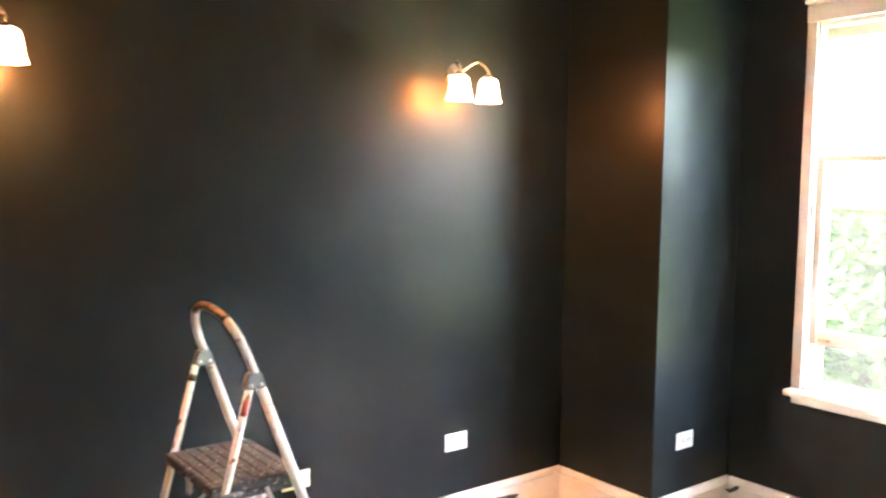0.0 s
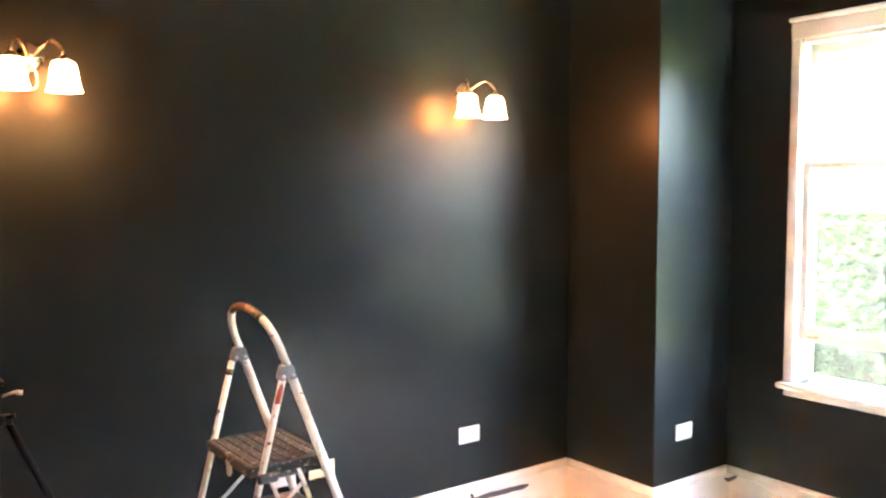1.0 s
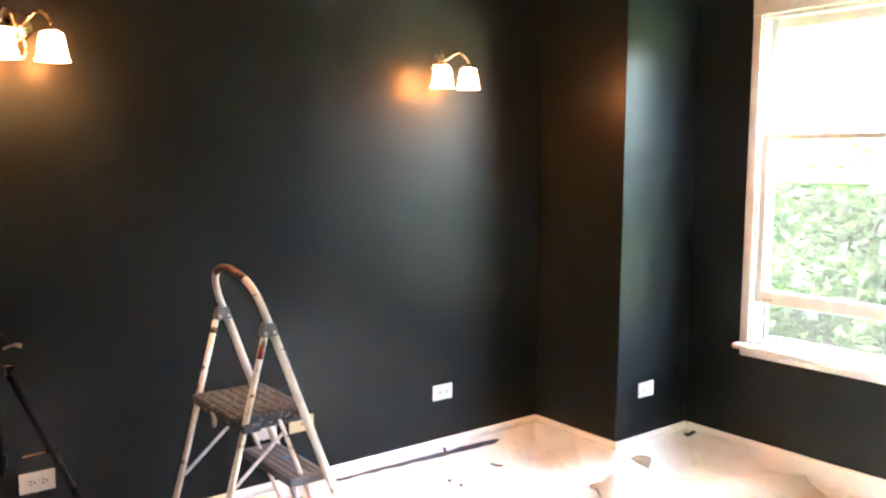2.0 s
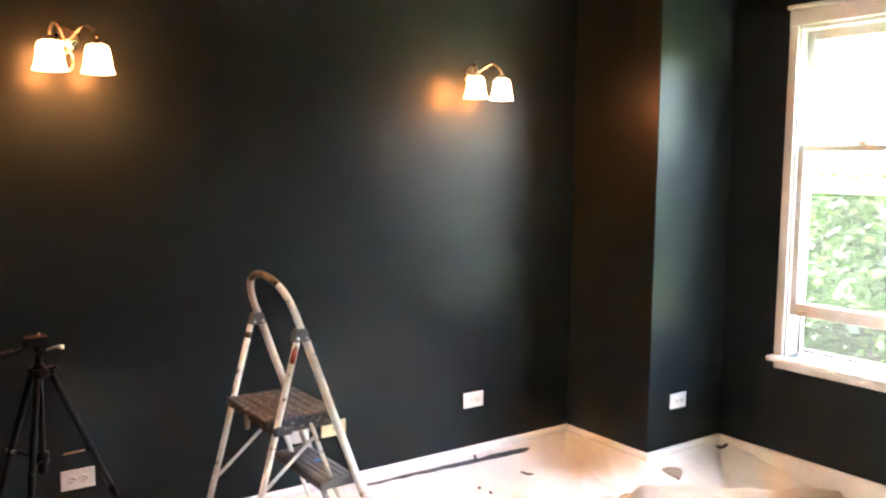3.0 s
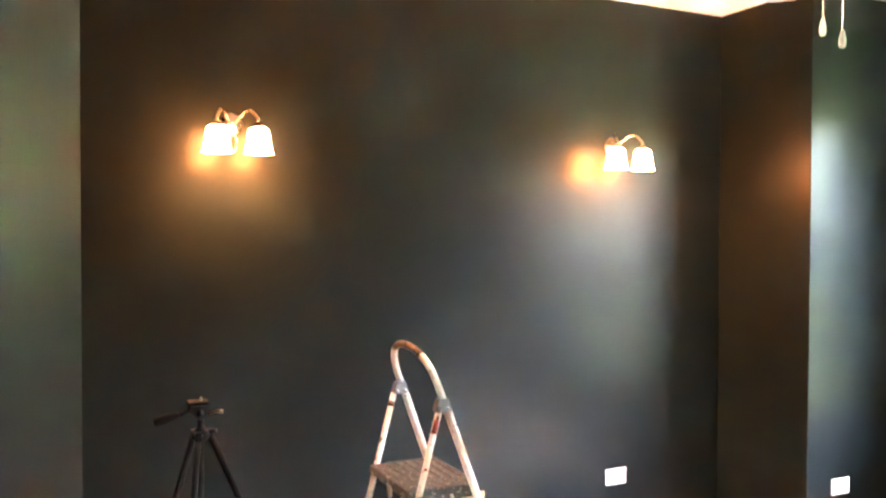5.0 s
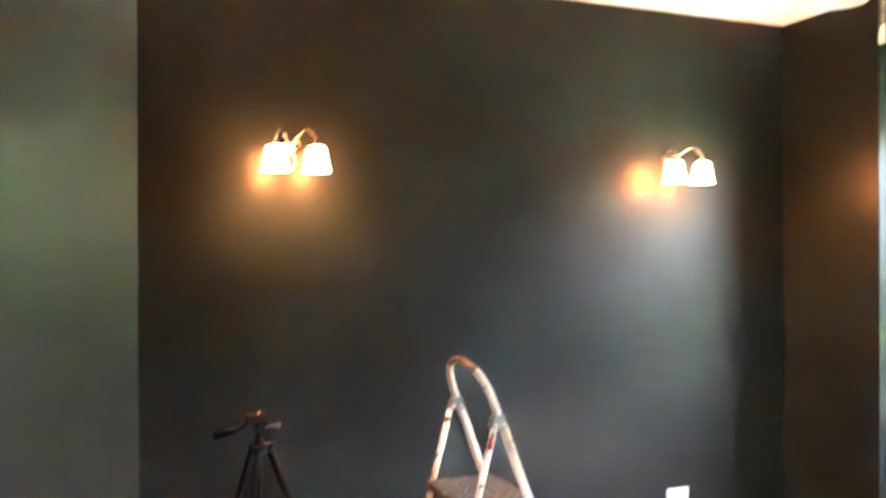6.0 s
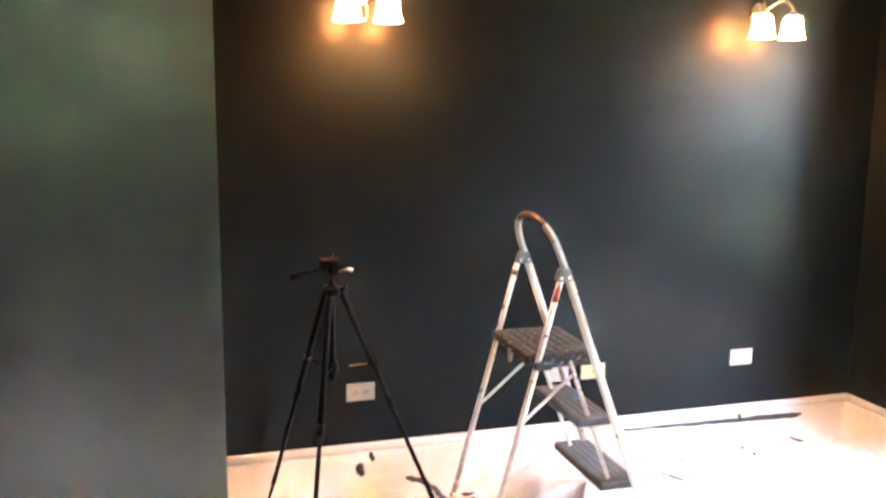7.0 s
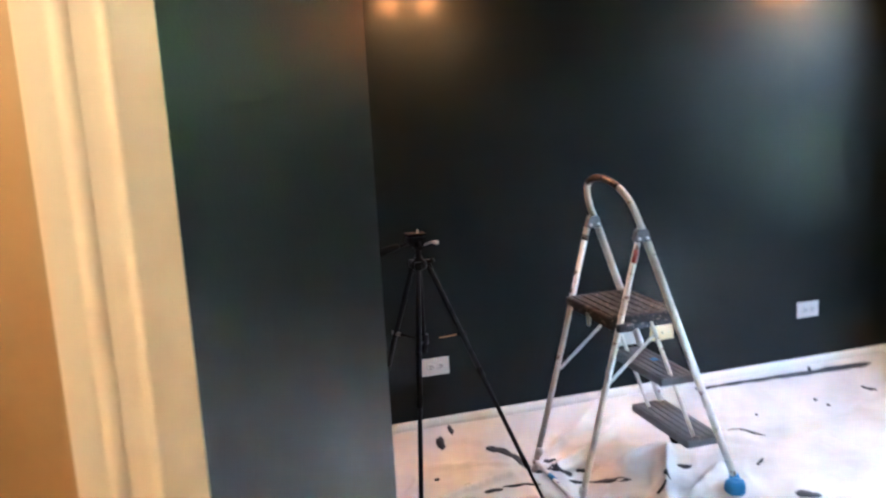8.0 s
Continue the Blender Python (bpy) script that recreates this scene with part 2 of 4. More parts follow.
setting("wall_south", box(B(), (WEST_X - 0.15, SOUTH_Y - 0.15, 0), (EAST_X + 0.15, SOUTH_Y, CEILING_Z)), DARK_PAINT, "dark teal painted wall", "wall")
setting("wall_west", box(B(), (WEST_X - 0.15, SOUTH_Y, 0), (WEST_X, 0.15, CEILING_Z)), TAN_WALL, "tan painted wall", "wall")
setting("wall_return", box(B(), (-0.30, -1.93, 0), (-0.184, -0.001, CEILING_Z)), DARK_PAINT, "dark teal end wall", "wall")
setting("wall_angled", prism(B(), [(-0.178, -1.926), (-0.434, -2.285), (-0.434, -2.165), (-0.30, -1.975), (-0.30, -1.931)], 0, CEILING_Z), DARK_PAINT, "short angled dark teal wall beside the doorway", "wall")
DOOR_X0, DOOR_X1, DOOR_Z = -1.36, -0.532, 2.06
bm = B()
box(bm, (DOOR_X1, -2.285, 0), (-0.4345, -2.165, CEILING_Z))
box(bm, (DOOR_X0, -2.285, DOOR_Z), (DOOR_X1, -2.165, CEILING_Z))
box(bm, (WEST_X, -2.285, 0), (DOOR_X0, -2.165, CEILING_Z))
setting("wall_doorway", bm, TAN_WALL, "tan wall with an open doorway", "wall")
setting("wall_hall", box(B(), (WEST_X, -0.12, 0), (-0.301, 0.15, CEILING_Z)), TAN_WALL, "tan wall of the space behind the doorway", "wall")
setting("wall_hall_side", box(B(), (-0.345, -1.975, 0), (-0.301, -0.121, CEILING_Z)), TAN_WALL, "tan wall of the space behind the doorway", "wall")

BASE_TOP = 0.166


def baseboard(a, b, out):
    """A moulded board from a to b; out is the way into the room."""
    a, b, out = Vector((*a, 0)), Vector((*b, 0)), Vector((*out, 0))
    bm = B()
    profile = [(0.0, 0.0), (0.015, 0.0), (0.015, BASE_TOP - 0.022), (0.011, BASE_TOP - 0.010), (0.006, BASE_TOP - 0.003), (0.0, BASE_TOP)]
    ends = [[bm.verts.new(p + out * d + Vector((0, 0, h))) for d, h in profile] for p in (a, b)]
    n = len(profile)
    for k in range(n):
        bm.faces.new((ends[0][k], ends[0][(k + 1) % n], ends[1][(k + 1) % n], ends[1][k]))
    bm.faces.new(ends[0])
    bm.faces.new(ends[1][::-1])
    setting("baseboard", bm, WHITE_TRIM, "cream-white painted baseboard", "baseboard")


baseboard((-0.18, 0), (CHASE_X, 0), (0, -1))
baseboard((CHASE_X, -0.016), (CHASE_X, CHASE_Y - 0.015), (-1, 0))
baseboard((CHASE_X, CHASE_Y), (EAST_X, CHASE_Y), (0, -1))
baseboard((EAST_X, CHASE_Y - 0.016), (EAST_X, SOUTH_Y), (-1, 0))

# casing round the doorway: stepped profile, upright boards and a head
for side, x_in in ((1, DOOR_X1), (-1, DOOR_X0)):
    bm = B()
    outline = []
    for k in range(45):
        f = k / 44
        deep = 0.014 + 0.002 * min(1, max(0, f - 0.20) / 0.06) + 0.003 * min(1, max(0, f - 0.56) / 0.06)
        deep += 0.0032 * max(0, 1 - ((f - 0.31) / 0.075) ** 2) + 0.0025 * max(0, 1 - ((f - 0.64) / 0.05) ** 2)
        deep -= 0.010 * max(0, f - 0.70) / 0.30
        outline.append((x_in + side * (-0.012 + 0.110 * f), -2.2852 - deep))
    outline = [(x_in - side * 0.012, -2.2852)] + outline + [(x_in + side * 0.098, -2.2852)]
    prism(bm, outline, 0, DOOR_Z)
    setting("trim", bm, CREAM_LIT_TRIM, "moulded door casing, cream with warm light in the colour", "door casing")
setting("trim", box(B(), (DOOR_X0 - 0.098, -2.312, DOOR_Z + 0.002), (DOOR_X1 + 0.0975, -2.2852, DOOR_Z + 0.092), 0.004), CREAM_LIT_TRIM, "head casing of the doorway, cream with warm light in the colour", "door casing")
setting("trim", box(B(), (DOOR_X1 - 0.018, -2.284, 0), (DOOR_X1 - 0.0005, -2.166, DOOR_Z)), CREAM_LIT_TRIM, "door jamb, cream with warm light in the colour", "door jamb")
setting("trim", box(B(), (DOOR_X0 + 0.0005, -2.284, 0), (DOOR_X0 + 0.018, -2.166, DOOR_Z)), CREAM_LIT_TRIM, "door jamb, cream with warm light in the colour", "door jamb")

# ---- window: a double-hung sash ----
X = EAST_X


def sash(win, a, b, x0, x1, z0, z1, bottom, top, label):
    bm = B()
    stile = 0.032
    box(bm, (x0, a, z0), (x1, a + stile, z1), 0.004)
    box(bm, (x0, b - stile, z0), (x1, b, z1), 0.004)
    box(bm, (x0 + 0.001, a + stile, z0), (x1 - 0.001, b - stile, z0 + bottom), 0.004)
    box(bm, (x0 + 0.001, a + stile, z1 - top), (x1 - 0.001, b - stile, z1), 0.004)
    frame_ob = part("sash", bm, SHADED_WINDOW_TRIM, win, label)
    mid = (x0 + x1) / 2
    pane = part("pane", box(B(), (mid - 0.002, a + stile, z0 + bottom), (mid + 0.002, b - stile, z1 - top)), GLASS, frame_ob, "clear glass pane")
    pane.visible_shadow = False
    return frame_ob


def sash_window(name, y0, y1):
    """A double-hung window between y0 and y1, its lower sash raised a little, with a half screen outside."""
    win = thing(name, (X, (y0 + y1) / 2, WIN_Z0), "white double-hung sash window, lower sash raised a little", "window", kind="structure")
    part("casing", box(B(), (X - 0.018, y1, 0.631), (X - 0.0005, y1 + 0.044, 2.135), 0.004), SHADED_WINDOW_TRIM, win)
    part("casing", box(B(), (X - 0.018, y0 - 0.044, 0.631), (X - 0.0005, y0, 2.135), 0.004), SHADED_WINDOW_TRIM, win)
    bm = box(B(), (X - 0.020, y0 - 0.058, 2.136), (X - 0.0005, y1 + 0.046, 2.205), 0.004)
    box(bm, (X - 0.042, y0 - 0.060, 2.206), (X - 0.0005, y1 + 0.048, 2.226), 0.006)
    part("head_casing", bm, SHADED_WINDOW_TRIM, win)
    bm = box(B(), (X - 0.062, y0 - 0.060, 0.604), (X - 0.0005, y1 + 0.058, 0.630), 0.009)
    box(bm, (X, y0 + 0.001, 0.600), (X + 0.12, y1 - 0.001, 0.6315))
    part("stool", bm, SHADED_WINDOW_TRIM, win, "white window stool")
    part("apron", box(B(), (X - 0.020, y0 - 0.056, 0.568), (X - 0.0005, y1 + 0.040, 0.603), 0.004), SHADED_WINDOW_TRIM, win)
    for s, y in ((-1, y1), (1, y0)):
        lo, hi = sorted((y + s * 0.0005, y + s * 0.005))
        part("jamb", box(B(), (X + 0.001, lo, 0.633), (X + 0.14, hi, WIN_Z1 - 0.001)), SHADED_WINDOW_TRIM, win)
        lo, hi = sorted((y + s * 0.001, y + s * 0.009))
        part("stop", box(B(), (X - 0.004, lo, 0.634), (X + 0.014, hi, WIN_Z1 - 0.024)), SHADED_WINDOW_TRIM, win)
    part("head_jamb", box(B(), (X + 0.002, y0 + 0.0055, WIN_Z1 - 0.022), (X + 0.14, y1 - 0.0055, WIN_Z1 - 0.0005)), SHADED_WINDOW_TRIM, win)
    a, b = y0 + 0.006, y1 - 0.006
    lower = sash(win, a, b, X + 0.015, X + 0.046, 0.822, 1.606, 0.062, 0.030, "raised lower sash")
    upper = sash(win, a, b, X + 0.056, X + 0.090, 1.412, 2.117, 0.030, 0.045, "lowered upper sash")
    part("sash_lift", box(B(), (X + 0.004, y1 - 0.100, 0.838), (X + 0.0155, y1 - 0.050, 0.850), 0.004), NICKEL, lower, "small metal sash lift")
    for y in (y1 - 0.305, y0 + 0.305):
        bm = box(B(), (X + 0.020, y - 0.028, 1.6065), (X + 0.045, y + 0.028, 1.614), 0.003)
        box(bm, (X + 0.022, y - 0.008, 1.6135), (X + 0.034, y + 0.030, 1.626), 0.004)
        part("sash_lock", bm, NICKEL, lower, "metal sash lock")
        part("keeper", box(B(), (X + 0.0545, y - 0.022, 1.4425), (X + 0.075, y + 0.022, 1.452), 0.003), NICKEL, upper, "small metal keeper")
    bm = B()
    a, b = y0 + 0.006, y1 - 0.006
    for lo, hi in (((X + 0.098, a, 0.640), (X + 0.112, a + 0.012, 1.408)), ((X + 0.098, b - 0.012, 0.640), (X + 0.112, b, 1.408)), ((X + 0.098, a + 0.022, 1.386), (X + 0.112, b - 0.022, 1.408)), ((X + 0.098, a + 0.022, 0.640), (X + 0.112, b - 0.022, 0.656))):
        box(bm, lo, hi)
    screen = part("screen_frame", bm, WINDOW_BRONZE, win, "grey half screen frame")
    net = part("screen_mesh", box(B(), (X + 0.104, a + 0.022, 0.656), (X + 0.106, b - 0.022, 1.386)), SCREEN_MESH, screen, "grey insect screen")
    net.visible_shadow = False
    return win


sash_window("window_1", WIN_Y0, WIN_Y1)

# ---- drop cloth ----
def wall_gap(x, y):
    """The way to the nearest wall face of the painted corner."""
    gaps = [-y if x < CHASE_X else 9, EAST_X - x]
    dx, dy = max(CHASE_X - x, 0), max(CHASE_Y - y, 0)
    gaps.append(math.hypot(dx, dy) if (x > CHASE_X or y > CHASE_Y) else math.hypot(CHASE_X - x, CHASE_Y - y))
    return max(0.0, min(gaps) - 0.016)


# straight creases pulled in the sheet: from, to, height, width
CREASES = [
    (0.72, -0.24, 1.16, 0.02, 0.016, 0.016), (0.70, -0.36, 1.20, -0.08, 0.018, 0.018), (0.86, -0.43, 1.20, -0.28, 0.014, 0.014),
    (1.27, -0.28, 0.99, -0.74, 0.022, 0.028), (1.10, -0.71, 1.36, -0.53, 0.016, 0.018), (0.22, -0.02, 0.55, -0.09, 0.010, 0.014),
    (0.30, -0.16, 0.62, -0.22, 0.010, 0.012), (0.24, -0.42, 0.60, -0.30, 0.014, 0.015), (1.42, -0.30, 1.78, -0.62, 0.010, 0.014),
    (1.50, -0.16, 2.02, -0.30, 0.010, 0.014), (2.05, -0.36, 2.42, -0.58, 0.010, 0.014), (0.52, -0.50, 0.86, -0.72, 0.014, 0.015),
]


def crease_height(x, y):
    h = 0.0
    for x0, y0, x1, y1, high, wide in CREASES:
        dx, dy = x1 - x0, y1 - y0
        k = ((x - x0) * dx + (y - y0) * dy) / (dx * dx + dy * dy)
        if -0.05 < k < 1.05:
            gap = abs((x - x0) * dy - (y - y0) * dx) / math.hypot(dx, dy)
            if gap < wide * 1.7:
                h += 2.2 * high * max(0.0, 1 - gap / (wide * 1.7)) ** 1.6 * min(1, (k + 0.05) * 5, (1.05 - k) * 5)
    return h


def cloth_height(x, y):
    """Wrinkled sheet on the floor that climbs the baseboards."""
    g = wall_gap(x, y)
    low = min(1.0, max(0.0, (-y - 0.70) / 0.30))
    rise = (0.119 - 0.065 * low) * max(0.0, 1 - g / (0.24 - 0.14 * low)) ** 2
    p = Vector((x, y, 0))
    q = Vector((x + 0.10 * noise.noise(p * 3), y + 0.10 * noise.noise(p * 3 + Vector((7, 1, 0))), 0))
    fold = 1 - abs(noise.noise(Vector((q.x * 2.1 + 3, q.y * 5.2, 0.3)))) * 3.0
    cross = 1 - abs(noise.noise(Vector((q.x * 5.0 - q.y * 3.2, q.y * 2.0 + q.x, 4.1)))) * 3.4
    tiny = 1 - abs(noise.noise(Vector((q.x * 11 + q.y * 4, q.y * 8 - q.x * 3, 9.1)))) * 2.6
    soft = noise.noise(p * 1.4) * 0.006 + noise.noise(p * 9) * 0.0018
    amp = min(1.0, 0.25 + g * 3)
    for fx, fy in ((1.306, -0.68), (1.272, -0.73), (0.69, -0.667), (0.69, -0.302), (1.306, -0.278)):
        amp *= min(1.0, 0.08 + math.hypot(x - fx, y - fy) / 0.11)
    return 0.010 + rise + amp * (0.011 * max(0, fold) ** 2 + 0.010 * max(0, cross) ** 2 + 0.0035 * max(0, tiny) ** 2 + soft + crease_height(x, y))


def sheet(name, x0, x1, y0, y1, nx, ny, height, mat, label, category):
    verts = []
    for j in range(ny + 1):
        for i in range(nx + 1):
            x, y = x0 + (x1 - x0) * i / nx, y0 + (y1 - y0) * j / ny
            verts.append((x, y, height(x, y)))
    w = nx + 1
    faces = [(j * w + i, j * w + i + 1, (j + 1) * w + i + 1, (j + 1) * w + i) for j in range(ny) for i in range(nx)]
    data = bpy.data.meshes.new(name)
    data.from_pydata(verts, [], faces)
    data.materials.append(mat)
    for p in data.polygons:
        p.use_smooth = True
    return tagged(new(name, data), label, category)


sheet("drop_cloth", -0.17, EAST_X - 0.0165, -4.6, -0.0165, 330, 430, cloth_height, PLASTIC_SHEET, "crumpled whitish plastic drop cloth over the floor", "drop cloth")

# ---- marks and loose paper on the cloth ----
def splotch(x, y, long, wide, turn, seed):
    """A dried paint skin with a ragged outline, lying on the cloth."""
    rnd = random.Random(seed)
    bm = B()
    n = 18
    rim_low, rim_high = [], []
    for k in range(n):
        a = 2 * math.pi * k / n
        r = 0.75 + 0.45 * rnd.random()
        u, v = r * long / 2 * math.cos(a), r * wide * 0.7 * math.sin(a)
        px, py = x + u * math.cos(turn) - v * math.sin(turn), y + u * math.sin(turn) + v * math.cos(turn)
        z = cloth_height(px, py)
        rim_low.append(bm.verts.new((px, py, z - 0.004)))
        rim_high.append(bm.verts.new((x + (px - x) * 0.92, y + (py - y) * 0.92, z + 0.004)))
    top = bm.verts.new((x, y, cloth_height(x, y) + 0.006))
    for k in range(n):
        j = (k + 1) % n
        bm.faces.new((rim_low[k], rim_low[j], rim_high[j], rim_high[k]))
        bm.faces.new((rim_high[k], rim_high[j], top))
    ob = new("paint_splotch", mesh_of("paint_splotch", bm, WET_PAINT, True))
    tagged(ob, "dark dried paint splotch on the plastic sheet", "paint splotch", "paint splotches on the cloth")


MARKS = [
    (0.776, -0.248, 0.050, 0.018, -0.4), (0.853, -0.362, 0.040, 0.022, -0.3), (0.915, -0.482, 0.14, 0.020, -0.2), (0.810, -0.455, 0.09, 0.010, -0.2),
    (0.490, -0.395, 0.075, 0.020, 0.1), (0.415, -0.337, 0.030, 0.026, 1.0), (0.386, -0.076, 0.034, 0.030, 0.6), (0.440, -0.036, 0.022, 0.026, 0.2),
    (1.215, -0.495, 0.056, 0.020, -0.4), (0.600, -0.400, 0.15, 0.007, -0.25), (1.485, -0.838, 0.10, 0.030, -0.4), (1.610, -0.322, 0.14, 0.006, -0.68),
    (1.494, -0.567, 0.05, 0.010, 0.5), (1.082, -0.593, 0.03, 0.02, 0.4), (2.368, -0.163, 0.065, 0.010, -0.6), (2.076, -0.169, 0.016, 0.012, 0.4),
    (2.103, -0.218, 0.018, 0.012, 0.2), (2.156, -0.030, 0.02, 0.012, 0.2), (3.281, -0.592, 0.075, 0.012, -0.75), (2.615, -0.622, 0.10, 0.009, -0.85),
    (0.72, -0.64, 0.03, 0.02, 0.2), (1.02, -0.66, 0.04, 0.016, -0.3), (0.32, -0.24, 0.02, 0.014, 0.3), (1.75, -0.20, 0.02, 0.010, 0.9),
]
for k, (x, y, long, wide, turn) in enumerate(MARKS):
    splotch(x, y, long, wide, turn, k)

# a curving smear of paint under the tripod's leg
SMEAR = [(0.556, -0.125), (0.595, -0.134), (0.627, -0.157), (0.664, -0.202), (0.677, -0.269), (0.697, -0.315), (0.762, -0.342), (0.795, -0.366), (0.797, -0.403)]
bm = B()
rows = []
for k in range(41):
    u = k / 40 * (len(SMEAR) - 1)
    n = min(int(u), len(SMEAR) - 2)
    p, q = Vector((*SMEAR[n], 0)), Vector((*SMEAR[n + 1], 0))
    c, ahead = p.lerp(q, u - n), (q - p).normalized()
    side = Vector((-ahead.y, ahead.x, 0))
    w = (0.013 + 0.006 * noise.noise(Vector((u * 2.3, 0, 5)))) * min(1, k / 4 + 0.2, (40 - k) / 4 + 0.2)
    c += side * 0.005 * noise.noise(Vector((u * 1.7, 3, 0)))
    rows.append([bm.verts.new((e.x, e.y, cloth_height(e.x, e.y) + dz)) for e, dz in ((c + side * w, 0.001), (c + side * w * 0.9, 0.005), (c - side * w * 0.9, 0.005), (c - side * w, 0.001))])
for a, b in zip(rows, rows[1:]):
    for n in range(3):
        bm.faces.new((a[n], a[n + 1], b[n + 1], b[n]))
tagged(new("paint_smear", mesh_of("paint_smear", bm, WET_PAINT)), "curving dark paint smear on the plastic sheet", "paint smear")

# dark wet line of paint where the cloth meets the wall
bm = B()
rows = []
for k in range(61):
    x = 1.56 + 0.92 * k / 60
    w = 0.48 * (0.006 + 0.014 * (k / 60) ** 1.2 + 0.005 * noise.noise(Vector((x * 14, 0, 0)))) * min(1, (60 - k) / 4 + 0.15)
    y0 = -0.036 - 0.014 * (k / 60) + 0.003 * noise.noise(Vector((x * 9, 3, 0)))
    rows.append([bm.verts.new((x, y, cloth_height(x, y) + dz)) for y, dz in ((y0 + w, 0.002), (y0 + w, 0.006), (y0 - w, 0.006), (y0 - w, 0.002))])
for a, b in zip(rows, rows[1:]):
    for n in range(3):
        bm.faces.new((a[n], a[n + 1], b[n + 1], b[n]))
tagged(new("paint_streak", mesh_of("paint_streak", bm, WET_PAINT)), "long dark paint streak on the cloth along the baseboard", "paint streak")


def loose_paper():
    """A sheet whose far edge stands up in a long buckled ridge and then falls towards the room."""
    bm = B()
    n = 60
    drops = [(-0.075, 0.0), (-0.045, 0.30), (-0.018, 0.72), (0.0, 1.0), (0.014, 0.99), (0.030, 0.80), (0.060, 0.58), (0.110, 0.44), (0.19, 0.34), (0.30, 0.30), (0.45, 0.26), (0.65, 0.22)]
    grid = []
    for d, lift in drops:
        row = []
        for i in range(n + 1):
            s = i / n
            x = 2.515 + 0.765 * s
            y = -0.650 - 0.300 * s - 0.235 * s * s + 0.008 * math.sin(17 * s)
            top = 0.090 + 0.012 * math.sin(6.5 * s + 0.4) + 0.006 * math.sin(23 * s) - 0.055 * max(0, 0.10 - s) / 0.10
            px = x - 0.40 * d - 0.10 * max(0, d) + 0.010 * noise.noise(Vector((s * 6, d * 5, 1)))
            py = y - 0.90 * d + 0.012 * noise.noise(Vector((s * 6, d * 5, 4)))
            crease = 0.022 * max(0, 1 - abs(noise.noise(Vector((s * 4.5 + d * 3, d * 2.5, 2)))) * 4) * min(1, max(0, d) * 8)
            base = cloth_height(px, py) + 0.006
            z = max(base, 0.016 + (top - 0.018) * lift + crease)
            row.append(bm.verts.new((px, py, z)))
        grid.append(row)
    for a, b in zip(grid, grid[1:]):
        for i in range(n):
            bm.faces.new((a[i], a[i + 1], b[i + 1], b[i]))
    bmesh.ops.solidify(bm, geom=bm.faces, thickness=0.0015)
    tagged(new("masking_paper", mesh_of("masking_paper", bm, PAPER_SHEET, True)), "buckled sheet of pale masking paper on the cloth", "paper")


loose_paper()


def paper_curl():
    """A torn corner that curls up from the cloth beside the boxed-out corner."""
    bm = B()
    rows = []
    for k in range(15):
        s = k / 14
        w = 0.006 + 0.040 * s ** 0.8
        cx, cy = 2.812 + 0.052 * s, -0.600 - 0.062 * s
        base = cloth_height(cx, cy) + 0.004
        row = []
        for u in (0.0, 0.25, 0.5, 0.75, 1.0):
            roll = u * 1.9
            row.append(bm.verts.new((cx + 0.012 * math.sin(roll) * s, cy - 0.016 * math.sin(roll) * s + 0.012 * u * s, base + w * (1.15 * u ** 0.8) + 0.010 * math.sin(3.1 * s) * u)))
        rows.append(row)
    for p, q in zip(rows, rows[1:]):
        for n in range(4):
            bm.faces.new((p[n], p[n + 1], q[n + 1], q[n]))
    bmesh.ops.solidify(bm, geom=bm.faces, thickness=0.0010)
    tagged(new("paper_scrap", mesh_of("paper_scrap", bm, PAPER_SHEET, True)), "small curled scrap of masking paper", "paper")


paper_curl()


# ---- outlets and cover plates ----
def plate(name, x, y, z, w, h, mat, label, kind_of):
    """A cover plate on a wall that faces -y. kind_of: duplex, screws or blank."""
    ob = thing(name, (x, y, z), label, "outlet" if kind_of == "duplex" else "wall plate", "plates along the walls")
    bm = box(B(), (x - w / 2, y - 0.006, z - h / 2), (x + w / 2, y - 0.0005, z + h / 2), 0.0025)
    cover = part("cover", bm, mat, ob)
    if kind_of == "duplex":
        for s in (-1, 1):
            cx = x + s * 0.0195
            bm = lathe(B(), [(0.0001, 0.0085), (0.0150, 0.0085), (0.0166, 0.0075), (0.0168, 0.0055)], (cx, y, z), 24, "y")
            part("socket_face", bm, mat, cover, smooth=False)
            bm = B()
            box(bm, (cx - 0.007, y - 0.0092, z + 0.0045), (cx + 0.004, y - 0.0083, z + 0.0075))
            box(bm, (cx - 0.007, y - 0.0092, z - 0.0075), (cx + 0.003, y - 0.0083, z - 0.0045))
            lathe(bm, [(0.0001, 0.0092), (0.0032, 0.0092), (0.0032, 0.0083)], (cx + 0.0095, y, z), 10, "y")
            part("slots", bm, SLOT_BLACK, cover, "dark outlet slots")
        part("screw", lathe(B(), [(0.0001, 0.0078), (0.0025, 0.0075), (0.003, 0.0055)], (x, y, z), 12, "y"), STEEL, cover)
    else:
        for s in ((-0.03, 0.03) if kind_of == "screws" else (-0.022, 0.022)):
            part("screw", lathe(B(), [(0.0001, 0.0080), (0.0026, 0.0076), (0.0032, 0.0055)], (x + s, y, z), 12, "y"), STEEL, cover, "small metal screw")
        if kind_of == "screws":
            part("jack", lathe(B(), [(0.0001, 0.012), (0.004, 0.012), (0.0045, 0.0055)], (x, y, z), 12, "y"), NICKEL, cover, "round cable jack")
    return ob


